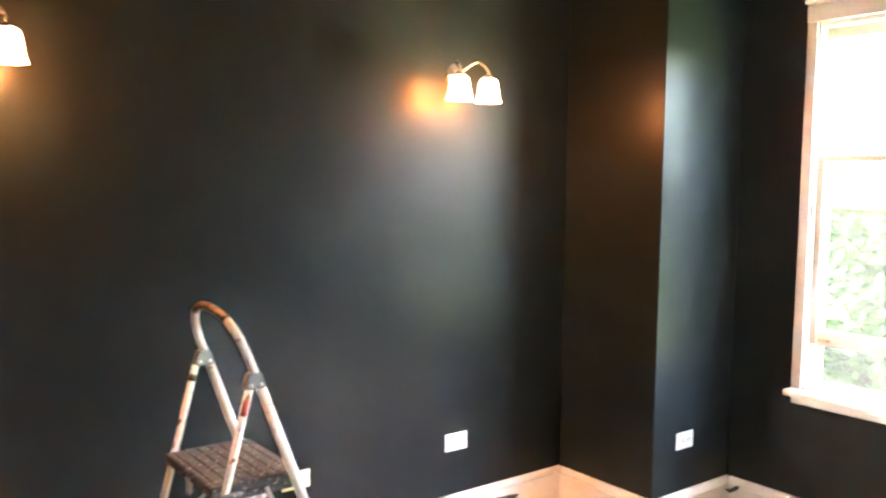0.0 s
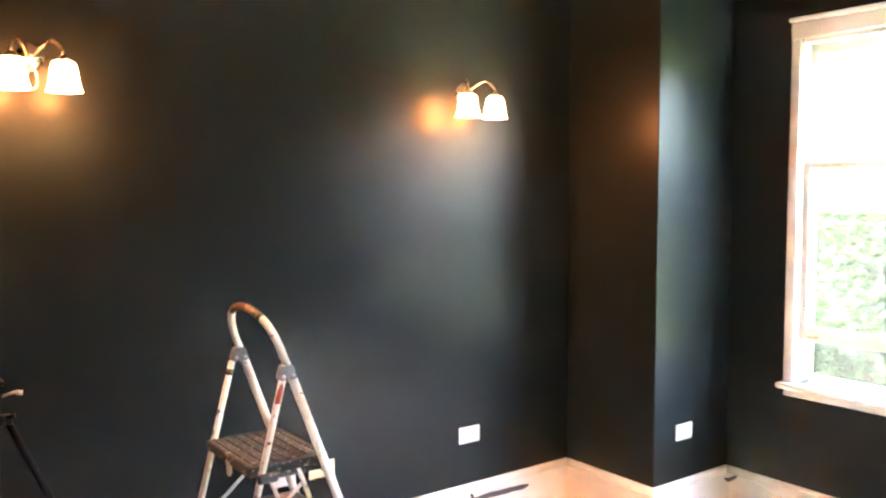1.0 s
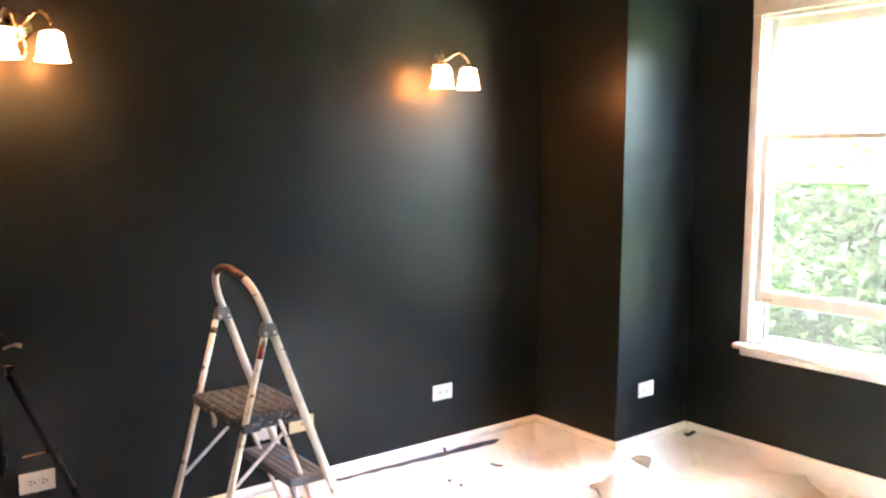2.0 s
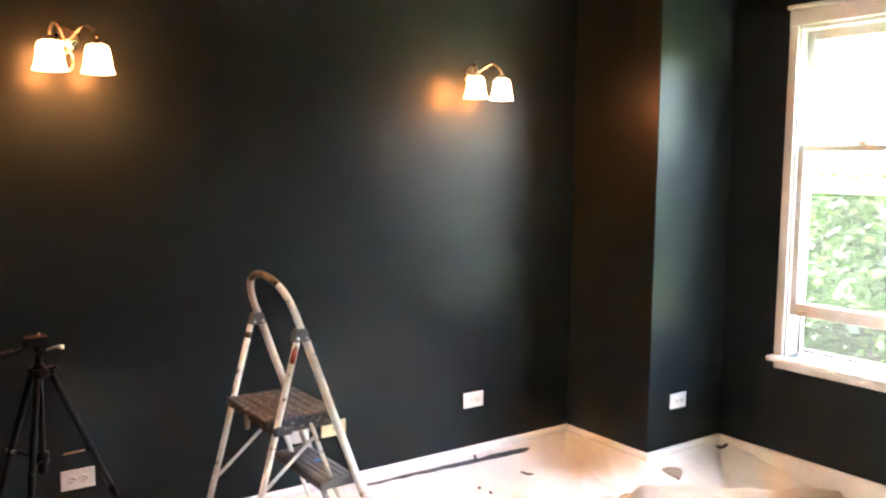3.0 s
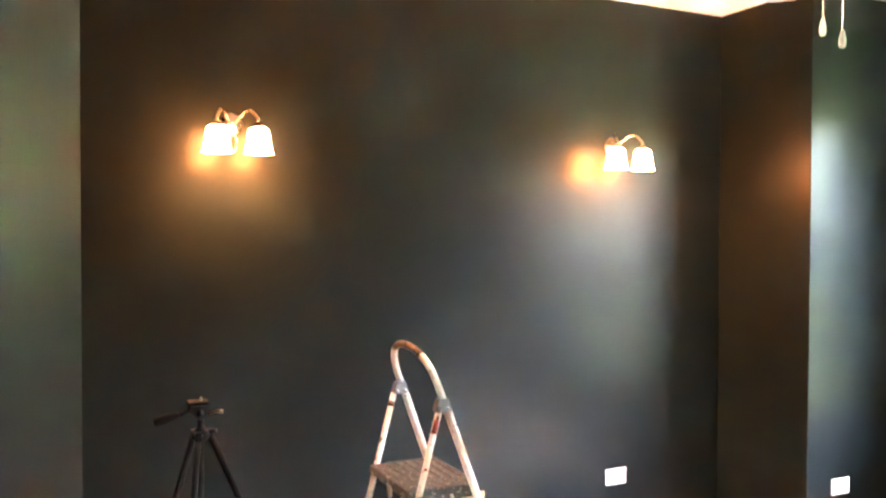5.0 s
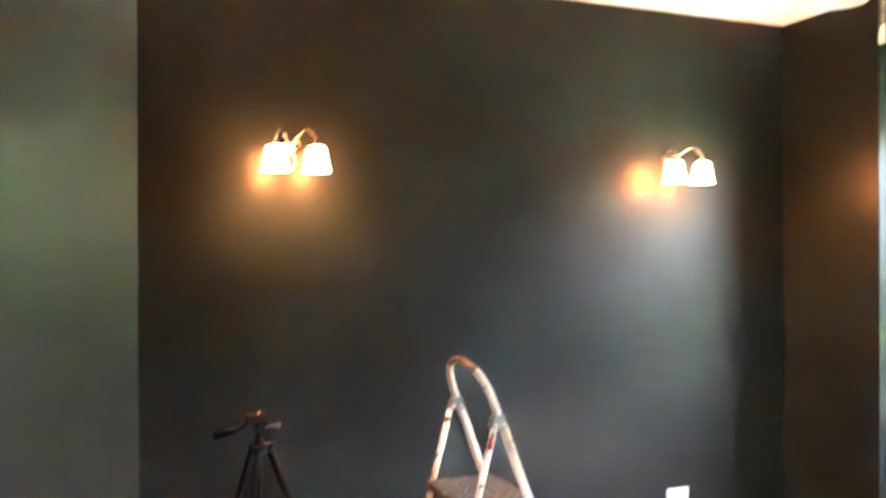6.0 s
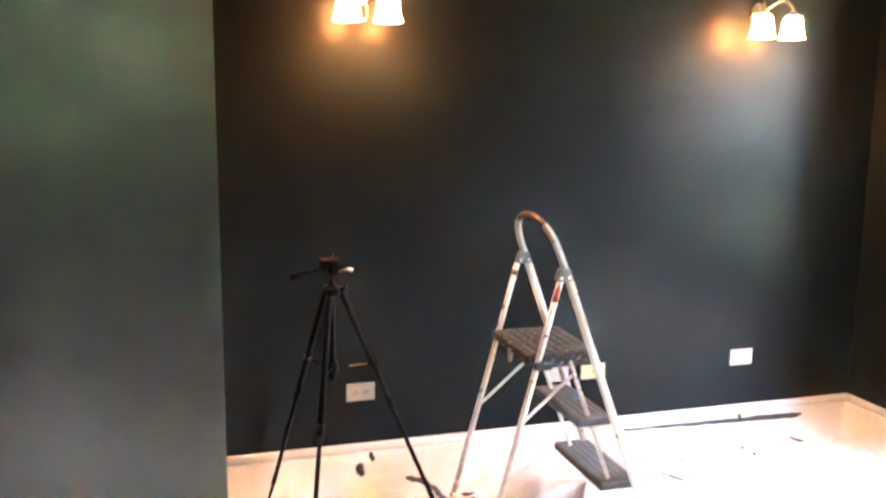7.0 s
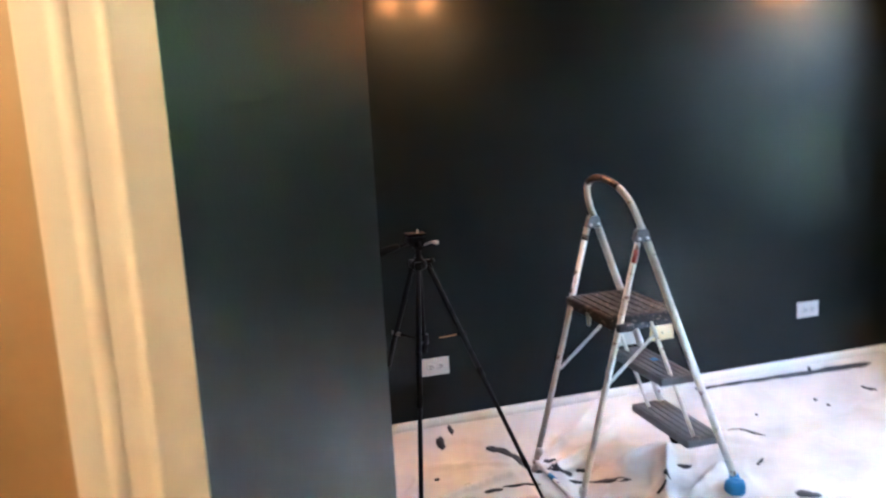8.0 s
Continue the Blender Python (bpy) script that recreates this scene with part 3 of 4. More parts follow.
plate("wall_outlet", 0.402, 0, 0.380, 0.114, 0.072, PLATE_WHITE, "white duplex wall outlet mounted sideways above the baseboard", "duplex")
plate("wall_outlet", 2.161, 0, 0.392, 0.116, 0.074, PLATE_WHITE, "white duplex wall outlet mounted sideways above the baseboard", "duplex")
plate("wall_outlet", 2.984, CHASE_Y, 0.387, 0.114, 0.074, PLATE_WHITE, "white duplex wall outlet on the boxed-out corner", "duplex")
plate("cover_plate", 1.252, 0, 0.384, 0.100, 0.068, PLATE_WHITE, "blank white cover plate beside an ivory one", "blank")
plate("cover_plate", 1.416, 0, 0.384, 0.114, 0.066, PLATE_IVORY, "ivory cover plate with a cable jack and screws", "screws")


# ---- wall sconces ----
def sconce(x, z, label):
    """Two lit bell shades on curled arms; z is the height of the shades' rims."""
    ob = thing("wall_sconce", (x, 0, z), label, "wall lamp", "wall sconces")
    zc = z + 0.113
    bm = lathe(B(), [(0.0001, 0.026), (0.016, 0.025), (0.023, 0.017), (0.034, 0.013), (0.041, 0.006), (0.043, 0.0005)], (x, 0, zc), 32, "y", 0.03, 8)
    part("backplate", bm, NICKEL, ob, "brushed nickel scalloped backplate", True)
    part("finial", lathe(B(), [(0.0001, 0.045), (0.006, 0.043), (0.009, 0.036), (0.006, 0.028), (0.008, 0.024)], (x, 0, zc), 18, "y"), NICKEL, ob, "", True)
    ring = [(x + 0.016 * math.cos(a), -0.030 - 0.012 * math.sin(a / 2), zc - 0.070 + 0.032 * math.sin(a)) for a in (2 * math.pi * k / 20 for k in range(21))]
    part("scroll", sweep(B(), ring, 0.0036, 8), NICKEL, ob, "small curled scroll", True)
    for s in (-1, 1):
        cx, cy = x + s * 0.0730, -0.128
        path = []
        for k in range(15):
            u = k / 14
            px = x + s * (0.010 + 0.0630 * u ** 0.9)
            py = -0.022 - 0.106 * u ** 0.8
            pz = zc + 0.002 + 0.043 * math.sin(math.pi * min(1, u * 0.80 + 0.02)) - 0.052 * max(0, u - 0.55) ** 1.4
            path.append((px, py, pz))
        path.append((cx, cy, z + 0.108))
        part("arm", sweep(B(), path, 0.0048, 10), NICKEL, ob, "curved nickel arm", True)
        cup = [(0.0001, 0.110), (0.009, 0.109), (0.015, 0.103), (0.023, 0.098), (0.026, 0.089), (0.024, 0.087)]
        part("fitter", lathe(B(), cup, (cx, cy, z), 24), NICKEL, ob, "nickel shade holder", True)
        bell = [(0.025, 0.092), (0.033, 0.088), (0.0375, 0.076), (0.041, 0.052), (0.0445, 0.028), (0.049, 0.009), (0.0535, 0.0), (0.0505, 0.001), (0.0415, 0.028), (0.038, 0.052), (0.0345, 0.074), (0.030, 0.085), (0.023, 0.090)]
        part("shade", lathe(B(), bell, (cx, cy, z), 32, "z", 0.012, 6), SHADE_LIT, ob, "glowing white glass bell shade", True)
        bulb = [(0.0001, 0.018), (0.012, 0.022), (0.020, 0.036), (0.020, 0.050), (0.013, 0.066), (0.012, 0.090)]
        part("bulb", lathe(B(), bulb, (cx, cy, z), 18), BULB_LIT, ob, "lit bulb", True)
        lamp = bpy.data.lights.new("bulb_light", "POINT")
        lamp.energy, lamp.color, lamp.shadow_soft_size = SCONCE_WATTS, (1.0, 0.27, 0.06), 0.03
        new("bulb_light", lamp).location = (cx, cy, z - 0.004)
    return ob


sconce(0.410, 1.789, "two-light nickel wall sconce, both bell shades lit")
sconce(2.128, 1.792, "two-light nickel wall sconce near the boxed-out corner, lit")


# ---- stepladder ----
def stepladder():
    ob = thing("stepladder", (1.0, -0.48, 0), "worn white folding stepladder with grey treads, paint-spattered", "ladder")
    near, far = -0.662, -0.312

    def front(z):
        return 0.962 + (0.955 - z) * 0.372

    def rear(z):
        return 0.934 - (0.950 - z) * 0.264

    def leg_x(z, y):
        return rear(z) + (0.012 if y == near else 0.0)

    for y, dy in ((near, -0.018), (far, 0.034)):
        part("front_rail", sweep(B(), [(front(0.96), y, 0.96), (front(0.5), y + dy * 0.4, 0.5), (front(0.03), y + dy, 0.03)], 0.0135, 14), LADDER_WHITE, ob, "chipped white tube rail", True)
        foot = part("foot", sweep(B(), [(front(0.055), y + dy, 0.055), (front(0.02), y + dy, 0.02), (front(0.004), y + dy, 0.004)], [0.0165, 0.019, 0.020], 12), BLUE_RUBBER if y == near else TRIPOD_RUBBER, ob, "blue taped foot" if y == near else "", True)
        if y == near:
            lump = [(0.0001, 0.0), (0.032, 0.001), (0.036, 0.010), (0.034, 0.034), (0.029, 0.043), (0.012, 0.044), (0.0001, 0.040)]
            part("tape_end", lathe(B(), lump, (1.272, y + dy - 0.048, 0.012), 20, "z", 0.07, 5), BLUE_RUBBER, foot, "crumpled wad of blue tape round the foot", True)
        part("rear_leg", sweep(B(), [(leg_x(0.93, y), y + 0.004, 0.93), (leg_x(0.5, y), y, 0.5), (leg_x(0.02, y), y + dy * 0.3, 0.02)], 0.0105, 12), LADDER_WHITE, ob, "chipped white rear leg", True)
        part("foot", sweep(B(), [(leg_x(0.06, y), y + dy * 0.3, 0.06), (leg_x(0.004, y), y + dy * 0.3, 0.004)], [0.0118, 0.0128], 12), LADDER_WHITE, ob, "", True)
        part("collar", sweep(B(), [(leg_x(0.108, y), y, 0.108), (leg_x(0.084, y), y, 0.084)], 0.0145, 12), LADDER_WHITE, ob, "pale plastic leg clip", True)
        bm = B()
        plate_rim = [(0.936, 0.974), (0.966, 0.974), (0.971, 0.967), (0.980, 0.936), (0.974, 0.930), (0.928, 0.930), (0.922, 0.936), (0.931, 0.967)]
        sides = [[bm.verts.new((px, y + w, pz)) for px, pz in plate_rim] for w in (-0.0145, 0.0145)]
        bm.faces.new(sides[0])
        bm.faces.new(sides[1][::-1])
        for n in range(8):
            bm.faces.new((sides[0][n], sides[0][(n + 1) % 8], sides[1][(n + 1) % 8], sides[1][n]))
        bmesh.ops.bevel(bm, geom=list(bm.edges), offset=0.002, segments=2, affect="EDGES")
        joint = part("hinge_joint", bm, JOINT_GREY, ob, "grey plastic hinge joint")
        for cx in (0.936, 0.966):
            part("rivet", lathe(B(), [(0.0001, 0.0195), (0.005, 0.0185), (0.006, 0.0145)], (cx, y, 0.942), 12, "y"), STEEL, joint, "round steel rivet", True)
        inner = y + (0.022 if y == near else -0.022)
        part("tread_bar", sweep(B(), [(front(0.66) - 0.080, inner, 0.66), (front(0.18) - 0.080, inner, 0.18)], 0.0075, 8, 0.45), LADDER_WHITE, ob, "flat white tread bar")
        part("brace", sweep(B(), [(rear(0.415), inner, 0.415), (1.010, inner, 0.600)], 0.0065, 8, 0.45), STEEL, ob, "thin steel folding brace")
        part("pivot", lathe(B(), [(0.0001, 0.012), (0.006, 0.011), (0.007, 0.0)], (1.010, inner, 0.598), 12, "y"), STEEL, ob, "", True)
    # the grab rail runs on from both front rails and bends over
    mid, half = (near + far) / 2, (far - near) / 2
    pts = []
    for k in range(33):
        a = math.pi * k / 32
        yy, lift = mid - half * math.cos(a) * (1.0), math.sin(a) ** 0.62
        pts.append((0.956 - 0.058 * lift, yy, 0.962 + 0.169 * lift))
    loop = part("grab_rail", sweep(B(), [(front(0.94), near, 0.94)] + pts[1:32] + [(front(0.94), far, 0.94)], 0.0115, 14), LADDER_WHITE, ob, "white tube grab rail worn to rust on top", True)
    part("worn_top", sweep(B(), pts[9:24], 0.0121, 14), RUST, loop, "rusty bare metal grip", True)
    # treads with raised ribs
    def tread(x0, x1, z, y0, y1, thick, mat, label):
        bm = box(B(), (x0, y0, z - thick), (x1, y1, z), 0.006)
        t = part("tread", bm, mat, ob, label)
        n = 7 if x1 - x0 > 0.18 else 5
        for k in range(n):
            cx = x0 + (k + 0.7) * (x1 - x0) / (n + 0.4)
            part("rib", box(B(), (cx - 0.007, y0 + 0.012, z - 0.001), (cx + 0.007, y1 - 0.012, z + 0.003), 0.0012), mat, t)
        return t

    platform = tread(0.836, 1.094, 0.682, -0.652, -0.306, 0.032, TREAD_WORN, "brown-spattered grey top tread")
    bm = prism(B(), [(0.858, near + 0.020), (1.078, near + 0.020), (1.078, far - 0.020), (0.858, far - 0.020)], 0.630, 0.6495)
    part("tread_bracket", bm, TREAD_WORN, platform, "dark grey moulded underside")
    part("tread_bracket", box(B(), (0.850, -0.684, 0.634), (0.915, -0.662, 0.664), 0.008), TREAD_WORN, platform, "dark grey moulded corner bracket")
    drip = [(0.0001, 0.0), (0.007, 0.008), (0.008, 0.030), (0.011, 0.052)]
    part("paint_drip", lathe(B(), drip, (0.838, near + 0.17, 0.612), 12), PLATE_WHITE, platform, "hanging drip of pale paint", True)
    tread(1.022, 1.158, 0.444, -0.660, -0.288, 0.030, TREAD_GREY, "dark grey ribbed middle tread")
    low = tread(1.118, 1.262, 0.204, -0.668, -0.274, 0.030, TREAD_GREY, "dark grey ribbed bottom tread")
    part("rear_crossbar", sweep(B(), [(rear(0.050), far, 0.050), (rear(0.050), near, 0.050)], 0.0085, 10), LADDER_WHITE, ob, "white tube crossbar near the floor", True)
    part("tape_strip", sweep(B(), [(rear(0.05) + 0.001, -0.43, 0.052), (rear(0.05) + 0.001, -0.47, 0.052)], 0.0095, 10), BLUE_RUBBER, ob, "blue tape on the crossbar", True)
    part("blue_smear", box(B(), (1.092, -0.488, 0.4485), (1.116, -0.462, 0.4500), 0.0006), BLUE_RUBBER, ob, "smear of blue paint on the middle tread")
    for z, y in ((0.895, far), (0.765, far), (0.70, far), (0.60, far)):
        part("rust_patch", sweep(B(), [(rear(z + 0.010), y + 0.003, z + 0.010), (rear(z - 0.010), y + 0.003, z - 0.010)], 0.0109, 12), RUST, ob, "rust patch", True)
    for z, turn in ((0.885, 0.3), (0.640, -0.2), (0.250, 0.5)):
        c = Vector((front(z) + 0.004, near - 0.0125, z))
        part("paint_chip", sweep(B(), [c + Vector((-0.006, 0, 0.004 * turn)), c + Vector((0.006, 0, -0.004 * turn))], [0.0022, 0.0030], 8), SLOT_BLACK, ob, "dark chip in the white enamel", True)
    part("leg_label", sweep(B(), [(leg_x(0.905, near) - 0.003, near - 0.0028, 0.905), (leg_x(0.862, near) - 0.003, near - 0.0032, 0.862)], 0.0088, 10), RED_TAPE, ob, "thin red label on the leg", True)
    return ob


stepladder()


# ---- tripod ----
def tripod():
    cx, cy = 0.168, -0.769
    ob = thing("camera_tripod", (cx, cy, 0), "black camera tripod with its pan handle, no camera on it", "tripod")
    part("centre_column", sweep(B(), [(cx, cy, 0.705), (cx, cy, 1.006)], 0.0085, 14), TRIPOD_BLACK, ob, "", True)
    part("column_foot", sweep(B(), [(cx, cy, 0.693), (cx, cy, 0.722)], [0.010, 0.013], 12), TRIPOD_RUBBER, ob, "", True)
    bm = lathe(B(), [(0.0001, 0.982), (0.013, 0.981), (0.015, 0.973), (0.023, 0.970), (0.024, 0.952), (0.016, 0.946), (0.0001, 0.944)], (cx, cy, 0), 24)
    part("spider", bm, TRIPOD_BLACK, ob, "black leg collar", True)
    part("lock_knob", sweep(B(), [(cx + 0.020, cy - 0.02, 0.970), (cx + 0.038, cy - 0.030, 0.974)], [0.004, 0.006], 12), TRIPOD_BLACK, ob, "black lock knob", True)
    bm = B()
    block = [(-0.030, 1.046), (0.020, 1.046), (0.020, 1.030), (0.012, 1.010), (0.006, 1.004), (-0.008, 1.004), (-0.016, 1.018), (-0.034, 1.026)]
    flanks = [[bm.verts.new((cx + px, cy + w, pz)) for px, pz in block] for w in (-0.020, 0.020)]
    bm.faces.new(flanks[0])
    bm.faces.new(flanks[1][::-1])
    for n in range(8):
        bm.faces.new((flanks[0][n], flanks[0][(n + 1) % 8], flanks[1][(n + 1) % 8], flanks[1][n]))
    bmesh.ops.bevel(bm, geom=list(bm.edges), offset=0.003, segments=2, affect="EDGES")
    head = part("pan_head", bm, TRIPOD_BLACK, ob, "black pan head")
    part("tilt_axle", sweep(B(), [(cx - 0.004, cy - 0.026, 1.024), (cx - 0.004, cy + 0.026, 1.024)], 0.009, 14), TRIPOD_RUBBER, head, "", True)
    part("head_plate", box(B(), (cx - 0.034, cy - 0.024, 1.0465), (cx + 0.022, cy + 0.024, 1.054), 0.003), TRIPOD_RUBBER, head, "camera plate")
    part("plate_screw", sweep(B(), [(cx + 0.002, cy, 1.054), (cx + 0.002, cy, 1.062)], 0.0032, 10), STEEL, head, "steel camera screw", True)
    part("tilt_knob", sweep(B(), [(cx + 0.012, cy - 0.006, 1.016), (cx + 0.040, cy - 0.012, 1.024), (cx + 0.046, cy - 0.014, 1.024), (cx + 0.058, cy - 0.016, 1.021)], [0.0028, 0.0032, 0.0055, 0.0060], 12), STEEL, head, "silver tilt knob", True)
    grip = part("pan_handle", sweep(B(), [(cx - 0.022, cy, 1.026), (cx - 0.060, cy - 0.004, 1.019)], 0.0045, 10), TRIPOD_BLACK, ob, "", True)
    part("handle_grip", sweep(B(), [(cx - 0.056, cy - 0.004, 1.020), (cx - 0.062, cy - 0.005, 1.019), (cx - 0.118, cy - 0.012, 1.008), (cx - 0.122, cy - 0.012, 1.007)], [0.006, 0.0095, 0.0118, 0.009], 12), TRIPOD_RUBBER, grip, "rubber grip", True)
    for turn, reach in ((120, 0.42), (249, 0.42), (3, 0.43)):
        out = Vector((math.cos(radians(turn)), math.sin(radians(turn)), 0))
        a, b = Vector((cx, cy, 0.968)) + out * 0.022, Vector((cx, cy, 0)) + out * reach

        def on(s):
            return a + (b - a) * s

        leg = part("leg", sweep(B(), [on(0), on(0.38)], 0.0084, 10, 0.8), TRIPOD_BLACK, ob, "", True)
        part("leg_section", sweep(B(), [on(0.36), on(0.72)], 0.0068, 10, 0.8), TRIPOD_BLACK, leg, "", True)
        part("leg_section", sweep(B(), [on(0.70), on(0.985)], 0.0053, 10, 0.8), TRIPOD_BLACK, leg, "", True)
        socket = Vector((cx, cy, 0.962)) + out * 0.026
        part("leg_socket", box(B(), socket - Vector((0.010, 0.010, 0.014)), socket + Vector((0.010, 0.010, 0.010)), 0.003), TRIPOD_BLACK, leg)
        for s, r in ((0.375, 0.0098), (0.71, 0.0080)):
            part("leg_lock", sweep(B(), [on(s - 0.016), on(s + 0.016)], r, 10), TRIPOD_RUBBER, leg, "", True)
        part("rubber_foot", sweep(B(), [on(0.965), on(1.0) + Vector((0, 0, 0.010))], [0.0085, 0.011], 12), TRIPOD_RUBBER, leg, "", True)
        outer = on(0.243) - out * 0.008
        # the strut coloured as lamplit is drawn along its lit outer stretch only
        warm = turn == 3
        part("strut", sweep(B(), [Vector((cx, cy, 0.731)) + out * (0.050 if warm else 0.010), outer], 0.0021, 8, 0.6), STRUT_LAMPLIT if warm else TRIPOD_BLACK, ob, "thin spreader strut coloured as if lit orange" if warm else "thin spreader strut")
        part("strut_clip", sweep(B(), [on(0.243) - out * 0.016, on(0.243) + out * 0.014], 0.006, 8), NICKEL if turn == 120 else TRIPOD_BLACK, ob, "", True)
    part("strut_hub", sweep(B(), [(cx, cy, 0.720), (cx, cy, 0.748)], 0.016, 14), TRIPOD_BLACK, ob, "", True)
    return ob


tripod()


def flush_light(x, y, watts, label):
    """A shallow glass bowl against the ceiling."""
    ob = thing("ceiling_light", (x, y, CEILING_Z), label, "ceiling light", "flush ceiling lights")
    part("base", lathe(B(), [(0.15, CEILING_Z - 0.0005), (0.15, CEILING_Z - 0.02), (0.13, CEILING_Z - 0.026)], (x, y, 0), 28), NICKEL, ob, "", True)
    part("bowl", lathe(B(), [(0.135, CEILING_Z - 0.026), (0.12, CEILING_Z - 0.06), (0.07, CEILING_Z - 0.085), (0.0001, CEILING_Z - 0.092)], (x, y, 0), 28), BOWL_LIT, ob, "lit frosted glass bowl", True)
    lamp = bpy.data.lights.new("ceiling_bulb", "POINT")
    lamp.energy, lamp.color, lamp.shadow_soft_size = watts, (1.0, 0.88, 0.70), 0.10
    new("ceiling_bulb", lamp).location = (x, y, CEILING_Z - 0.22)


flush_light(-1.0, -1.25, 0.17, "lit flush ceiling light in the space behind the doorway")
# an added lamp, never in view, that brightens the room side of the casing
flush_light(-0.92, -2.82, 0.17, "unseen ceiling light added to brighten the door casing")


# ---- ceiling fan ----
def ceiling_fan():
    cx, cy = 1.257, -1.832
    ob = thing("ceiling_fan", (cx, cy, CEILING_Z), "white ceiling fan with frosted unlit shades and pull chains", "ceiling fan")
    part("canopy", lathe(B(), [(0.065, CEILING_Z - 0.0005), (0.065, CEILING_Z - 0.03), (0.030, CEILING_Z - 0.06), (0.014, CEILING_Z - 0.065)], (cx, cy, 0), 28), FAN_WHITE, ob, "", True)
    part("downrod", sweep(B(), [(cx, cy, 2.36), (cx, cy, CEILING_Z - 0.05)], 0.013, 14), FAN_WHITE, ob, "", True)
    part("motor_housing", lathe(B(), [(0.0001, 2.38), (0.05, 2.378), (0.10, 2.355), (0.115, 2.32), (0.115, 2.28), (0.09, 2.25), (0.055, 2.235), (0.055, 2.19), (0.03, 2.17), (0.0001, 2.168)], (cx, cy, 0), 32), FAN_WHITE, ob, "", True)
    for k in range(5):
        turn = radians(14 + 72 * k)
        out, side = Vector((math.cos(turn), math.sin(turn), 0)), Vector((-math.sin(turn), math.cos(turn), 0))
        bm = B()
        rim = [(0.17, -0.050), (0.22, -0.060), (0.50, -0.068), (0.56, -0.055), (0.58, -0.02), (0.58, 0.02), (0.56, 0.055), (0.50, 0.068), (0.22, 0.060), (0.17, 0.050)]
        low = [bm.verts.new(Vector((cx, cy, 2.285)) + out * r + side * s + Vector((0, 0, 0.16 * s))) for r, s in rim]
        high = [bm.verts.new(v.co + Vector((0, 0, 0.007))) for v in low]
        bm.faces.new(low[::-1])
        bm.faces.new(high)
        for n in range(len(rim)):
            j = (n + 1) % len(rim)
            bm.faces.new((low[n], low[j], high[j], high[n]))
        blade = part("blade", bm, FAN_WHITE, ob, "flat white fan blade")
        part("blade_iron", sweep(B(), [Vector((cx, cy, 2.262)) + out * 0.09, Vector((cx, cy, 2.278)) + out * 0.15, Vector((cx, cy, 2.281)) + out * 0.23], 0.010, 8, 0.5), FAN_WHITE, blade, "", True)
    for k in range(3):
        turn = radians(200 + 120 * k)
        c = Vector((cx + 0.105 * math.cos(turn), cy + 0.105 * math.sin(turn), 2.045))
        part("lamp_arm", sweep(B(), [(cx + 0.03 * math.cos(turn), cy + 0.03 * math.sin(turn), 2.195), (cx + 0.08 * math.cos(turn), cy + 0.08 * math.sin(turn), 2.205), (c.x, c.y, 2.165)], 0.009, 10), FAN_WHITE, ob, "", True)
        part("lamp_shade", lathe(B(), [(0.022, 0.120), (0.034, 0.108), (0.042, 0.075), (0.048, 0.035), (0.062, 0.004), (0.060, 0.002), (0.045, 0.036), (0.038, 0.075), (0.030, 0.104), (0.020, 0.116)], c, 24, "z", 0.02, 6), FROSTED, ob, "frosted unlit glass shade", True)
    for dx, dy, z in ((0.016, -0.009, 1.931), (0.032, -0.045, 1.900)):
        x, y = cx + dx, cy + dy
        chain = part("pull_chain", sweep(B(), [(x, y, z + 0.04), (x, y, 2.19)], 0.0008, 6), NICKEL, ob, "thin pull chain")
        part("pull_knob", lathe(B(), [(0.0001, 0.0), (0.0055, 0.002), (0.0075, 0.010), (0.0068, 0.022), (0.004, 0.034), (0.002, 0.040), (0.0001, 0.040)], (x, y, z), 16), FAN_WHITE, chain, "white teardrop pull", True)
    return ob


ceiling_fan()

# ---- outside: lawn and trees ----
setting("ground", box(B(), (EAST_X + 0.16, -200, -3.4), (400, 200, -3.2)), GRASS, "green lawn below the window", "ground")
setting("outside_wall", box(B(), (EAST_X + 0.151, SOUTH_Y - 0.2, -3.2), (EAST_X + 0.155, 0.2, 0.55)), BRICK_OUT, "house wall below the window", "wall")


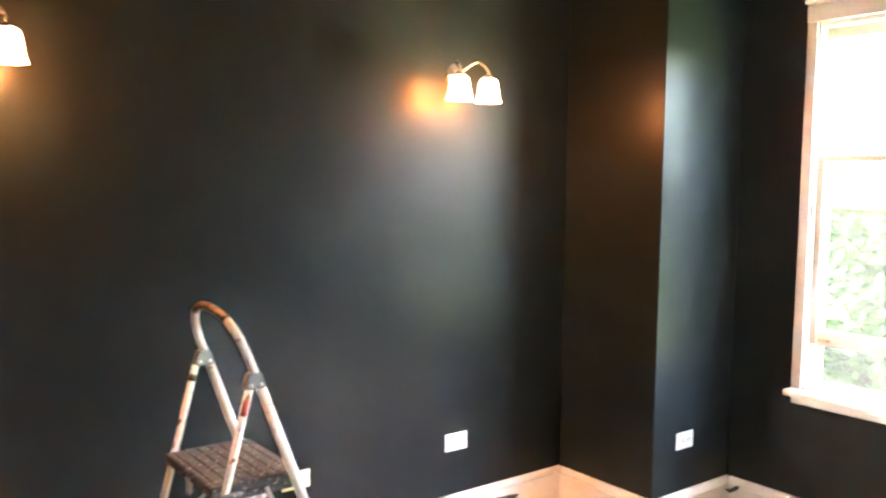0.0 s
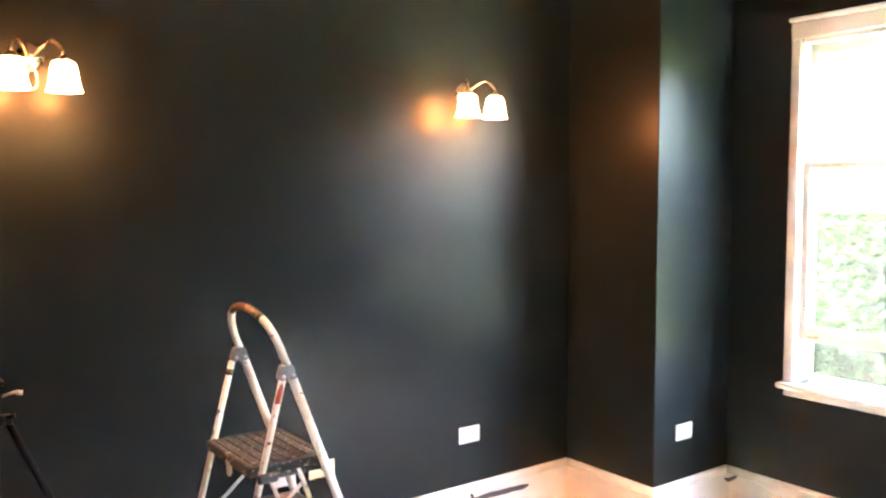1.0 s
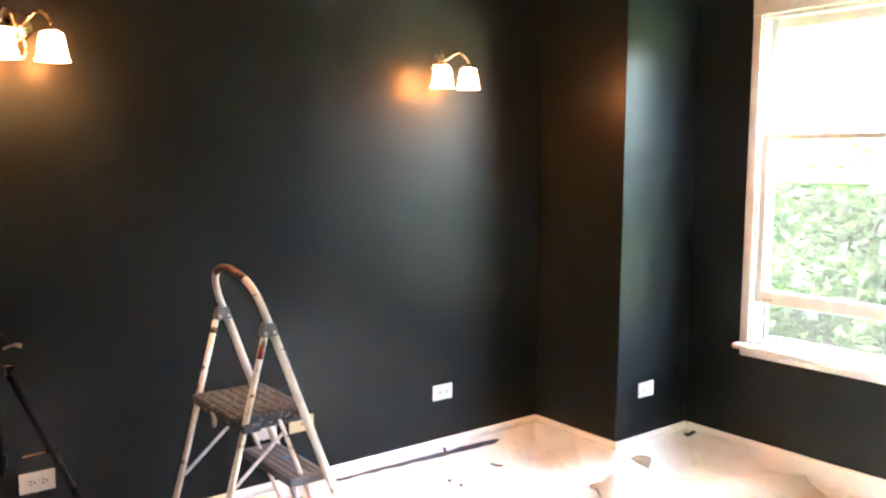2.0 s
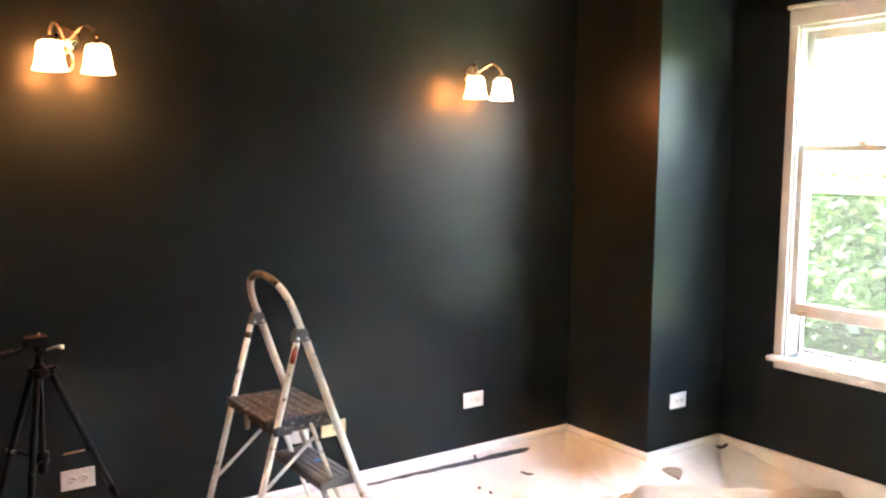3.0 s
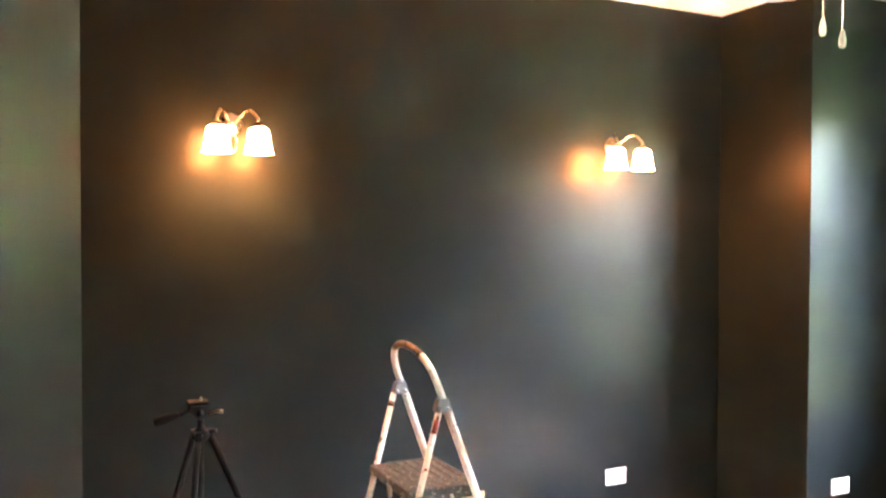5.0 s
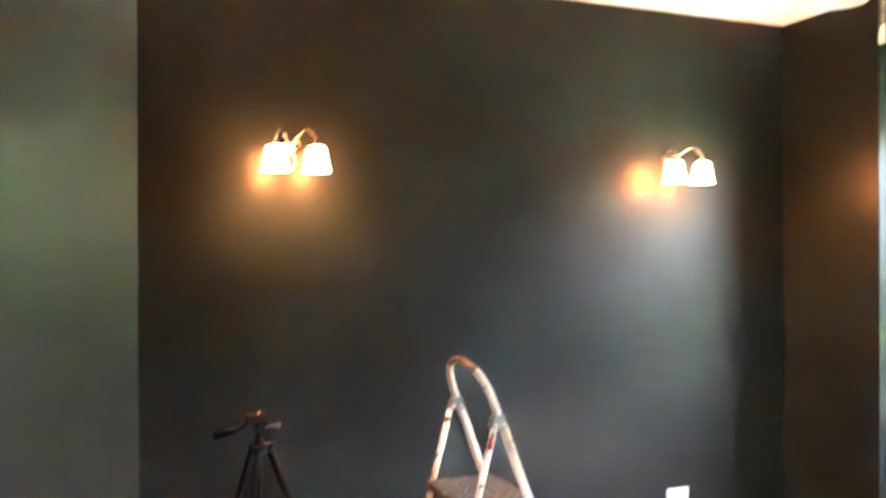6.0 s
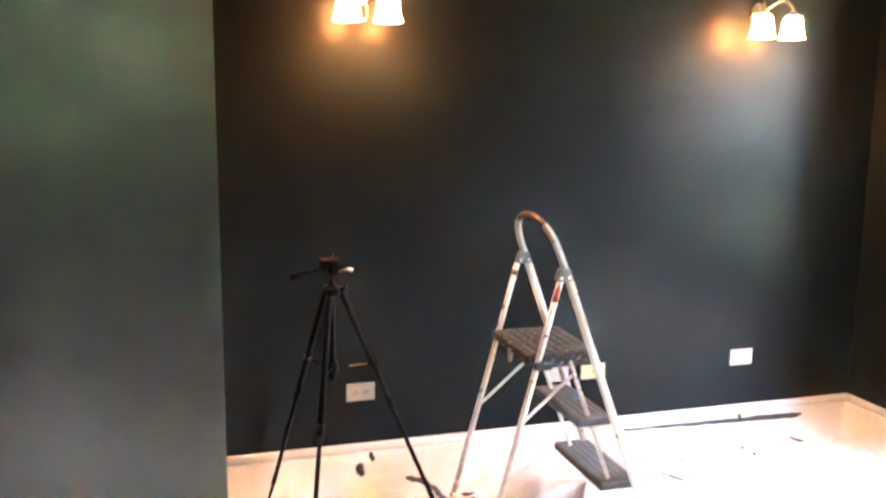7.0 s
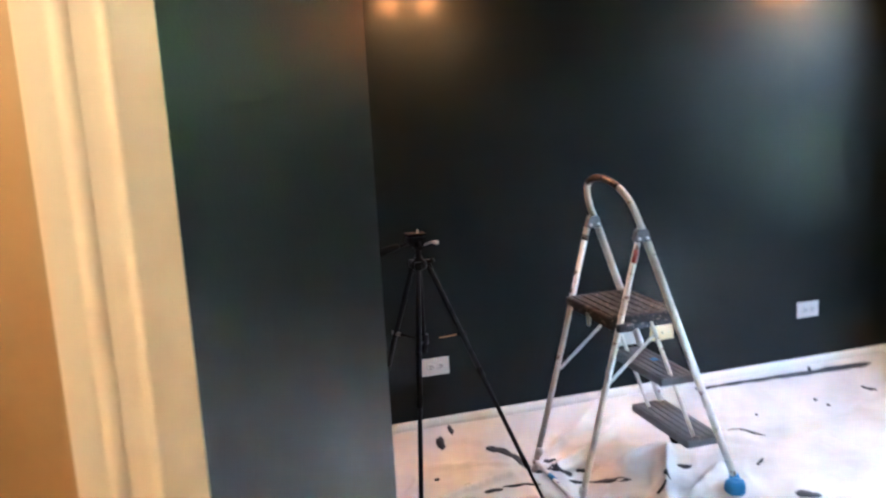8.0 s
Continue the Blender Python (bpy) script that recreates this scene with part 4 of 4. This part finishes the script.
def tree(x, y, ground, top, spread, seed, leaves):
    """A trunk with limbs and a crown of single leaves in clumps."""
    rnd = random.Random(seed)
    ob = thing("tree", (x, y, ground), "leafy green tree outside the window", "tree", "trees outside the window")
    mid = ground + (top - ground) * 0.45
    part("trunk", sweep(B(), [(x, y, ground), (x + 0.05, y, ground + 1), (x - 0.04, y + 0.05, mid), (x, y, top - 0.5)], [0.16, 0.13, 0.10, 0.03], 10), BARK, ob, "", True)
    tips = []
    for k in range(11):
        a = rnd.uniform(0, 6.28)
        z0 = mid + (top - mid) * rnd.uniform(-0.35, 0.6)
        r = spread * rnd.uniform(0.45, 0.95)
        tip = Vector((x + r * math.cos(a), y + r * math.sin(a), z0 + rnd.uniform(0.3, 1.2)))
        part("limb", sweep(B(), [(x, y, z0 - 0.3), ((x + tip.x) / 2, (y + tip.y) / 2, (z0 + tip.z) / 2 + 0.1), tip], [0.05, 0.03, 0.010], 6), BARK, ob, "", True)
        tips.append(tip)
    bm_v, bm_f = [], []
    clumps = []
    while len(clumps) < leaves // 45:
        a, r = rnd.uniform(0, 6.28), spread * math.sqrt(rnd.random())
        z = rnd.uniform(ground + (top - ground) * 0.28, top)
        k = (z - ground) / (top - ground)
        limit = spread * (1.15 - 0.9 * abs(k - 0.6))
        if r < limit and noise.noise(Vector((x + r * math.cos(a), y + r * math.sin(a), z)) * 0.9) > -0.25:
            clumps.append(Vector((x + r * math.cos(a), y + r * math.sin(a), z)))
    for c in clumps:
        size = rnd.uniform(0.16, 0.34)
        for _ in range(45):
            p = c + Vector((rnd.gauss(0, size), rnd.gauss(0, size), rnd.gauss(0, size * 0.7)))
            d = Vector((rnd.gauss(0, 1), rnd.gauss(0, 1), rnd.gauss(-0.3, 0.5))).normalized()
            s = d.cross(Vector((rnd.gauss(0, 0.4), rnd.gauss(0, 0.4), 1))).normalized()
            ln, wd = rnd.uniform(0.06, 0.14), rnd.uniform(0.024, 0.046)
            n = len(bm_v)
            bm_v += [p, p + d * ln * 0.5 + s * wd, p + d * ln, p + d * ln * 0.5 - s * wd]
            bm_f.append((n, n + 1, n + 2, n + 3))
    data = bpy.data.meshes.new("crown")
    data.from_pydata([tuple(v) for v in bm_v], [], bm_f)
    data.materials.append(LEAF)
    crown = new("crown", data)
    crown.parent = ob
    crown.matrix_parent_inverse = ob.matrix_basis.inverted()
    return ob


tree(9.2, 1.6, -3.2, 2.1, 2.4, 5, 42000)
tree(11.2, 4.6, -3.2, 2.9, 2.8, 8, 42000)
tree(8.4, -1.9, -3.2, 3.0, 2.4, 11, 42000)
tree(13.5, 0.4, -3.2, 4.4, 3.2, 14, 46000)
tree(14.0, 8.0, -3.2, 3.0, 3.2, 17, 18000)
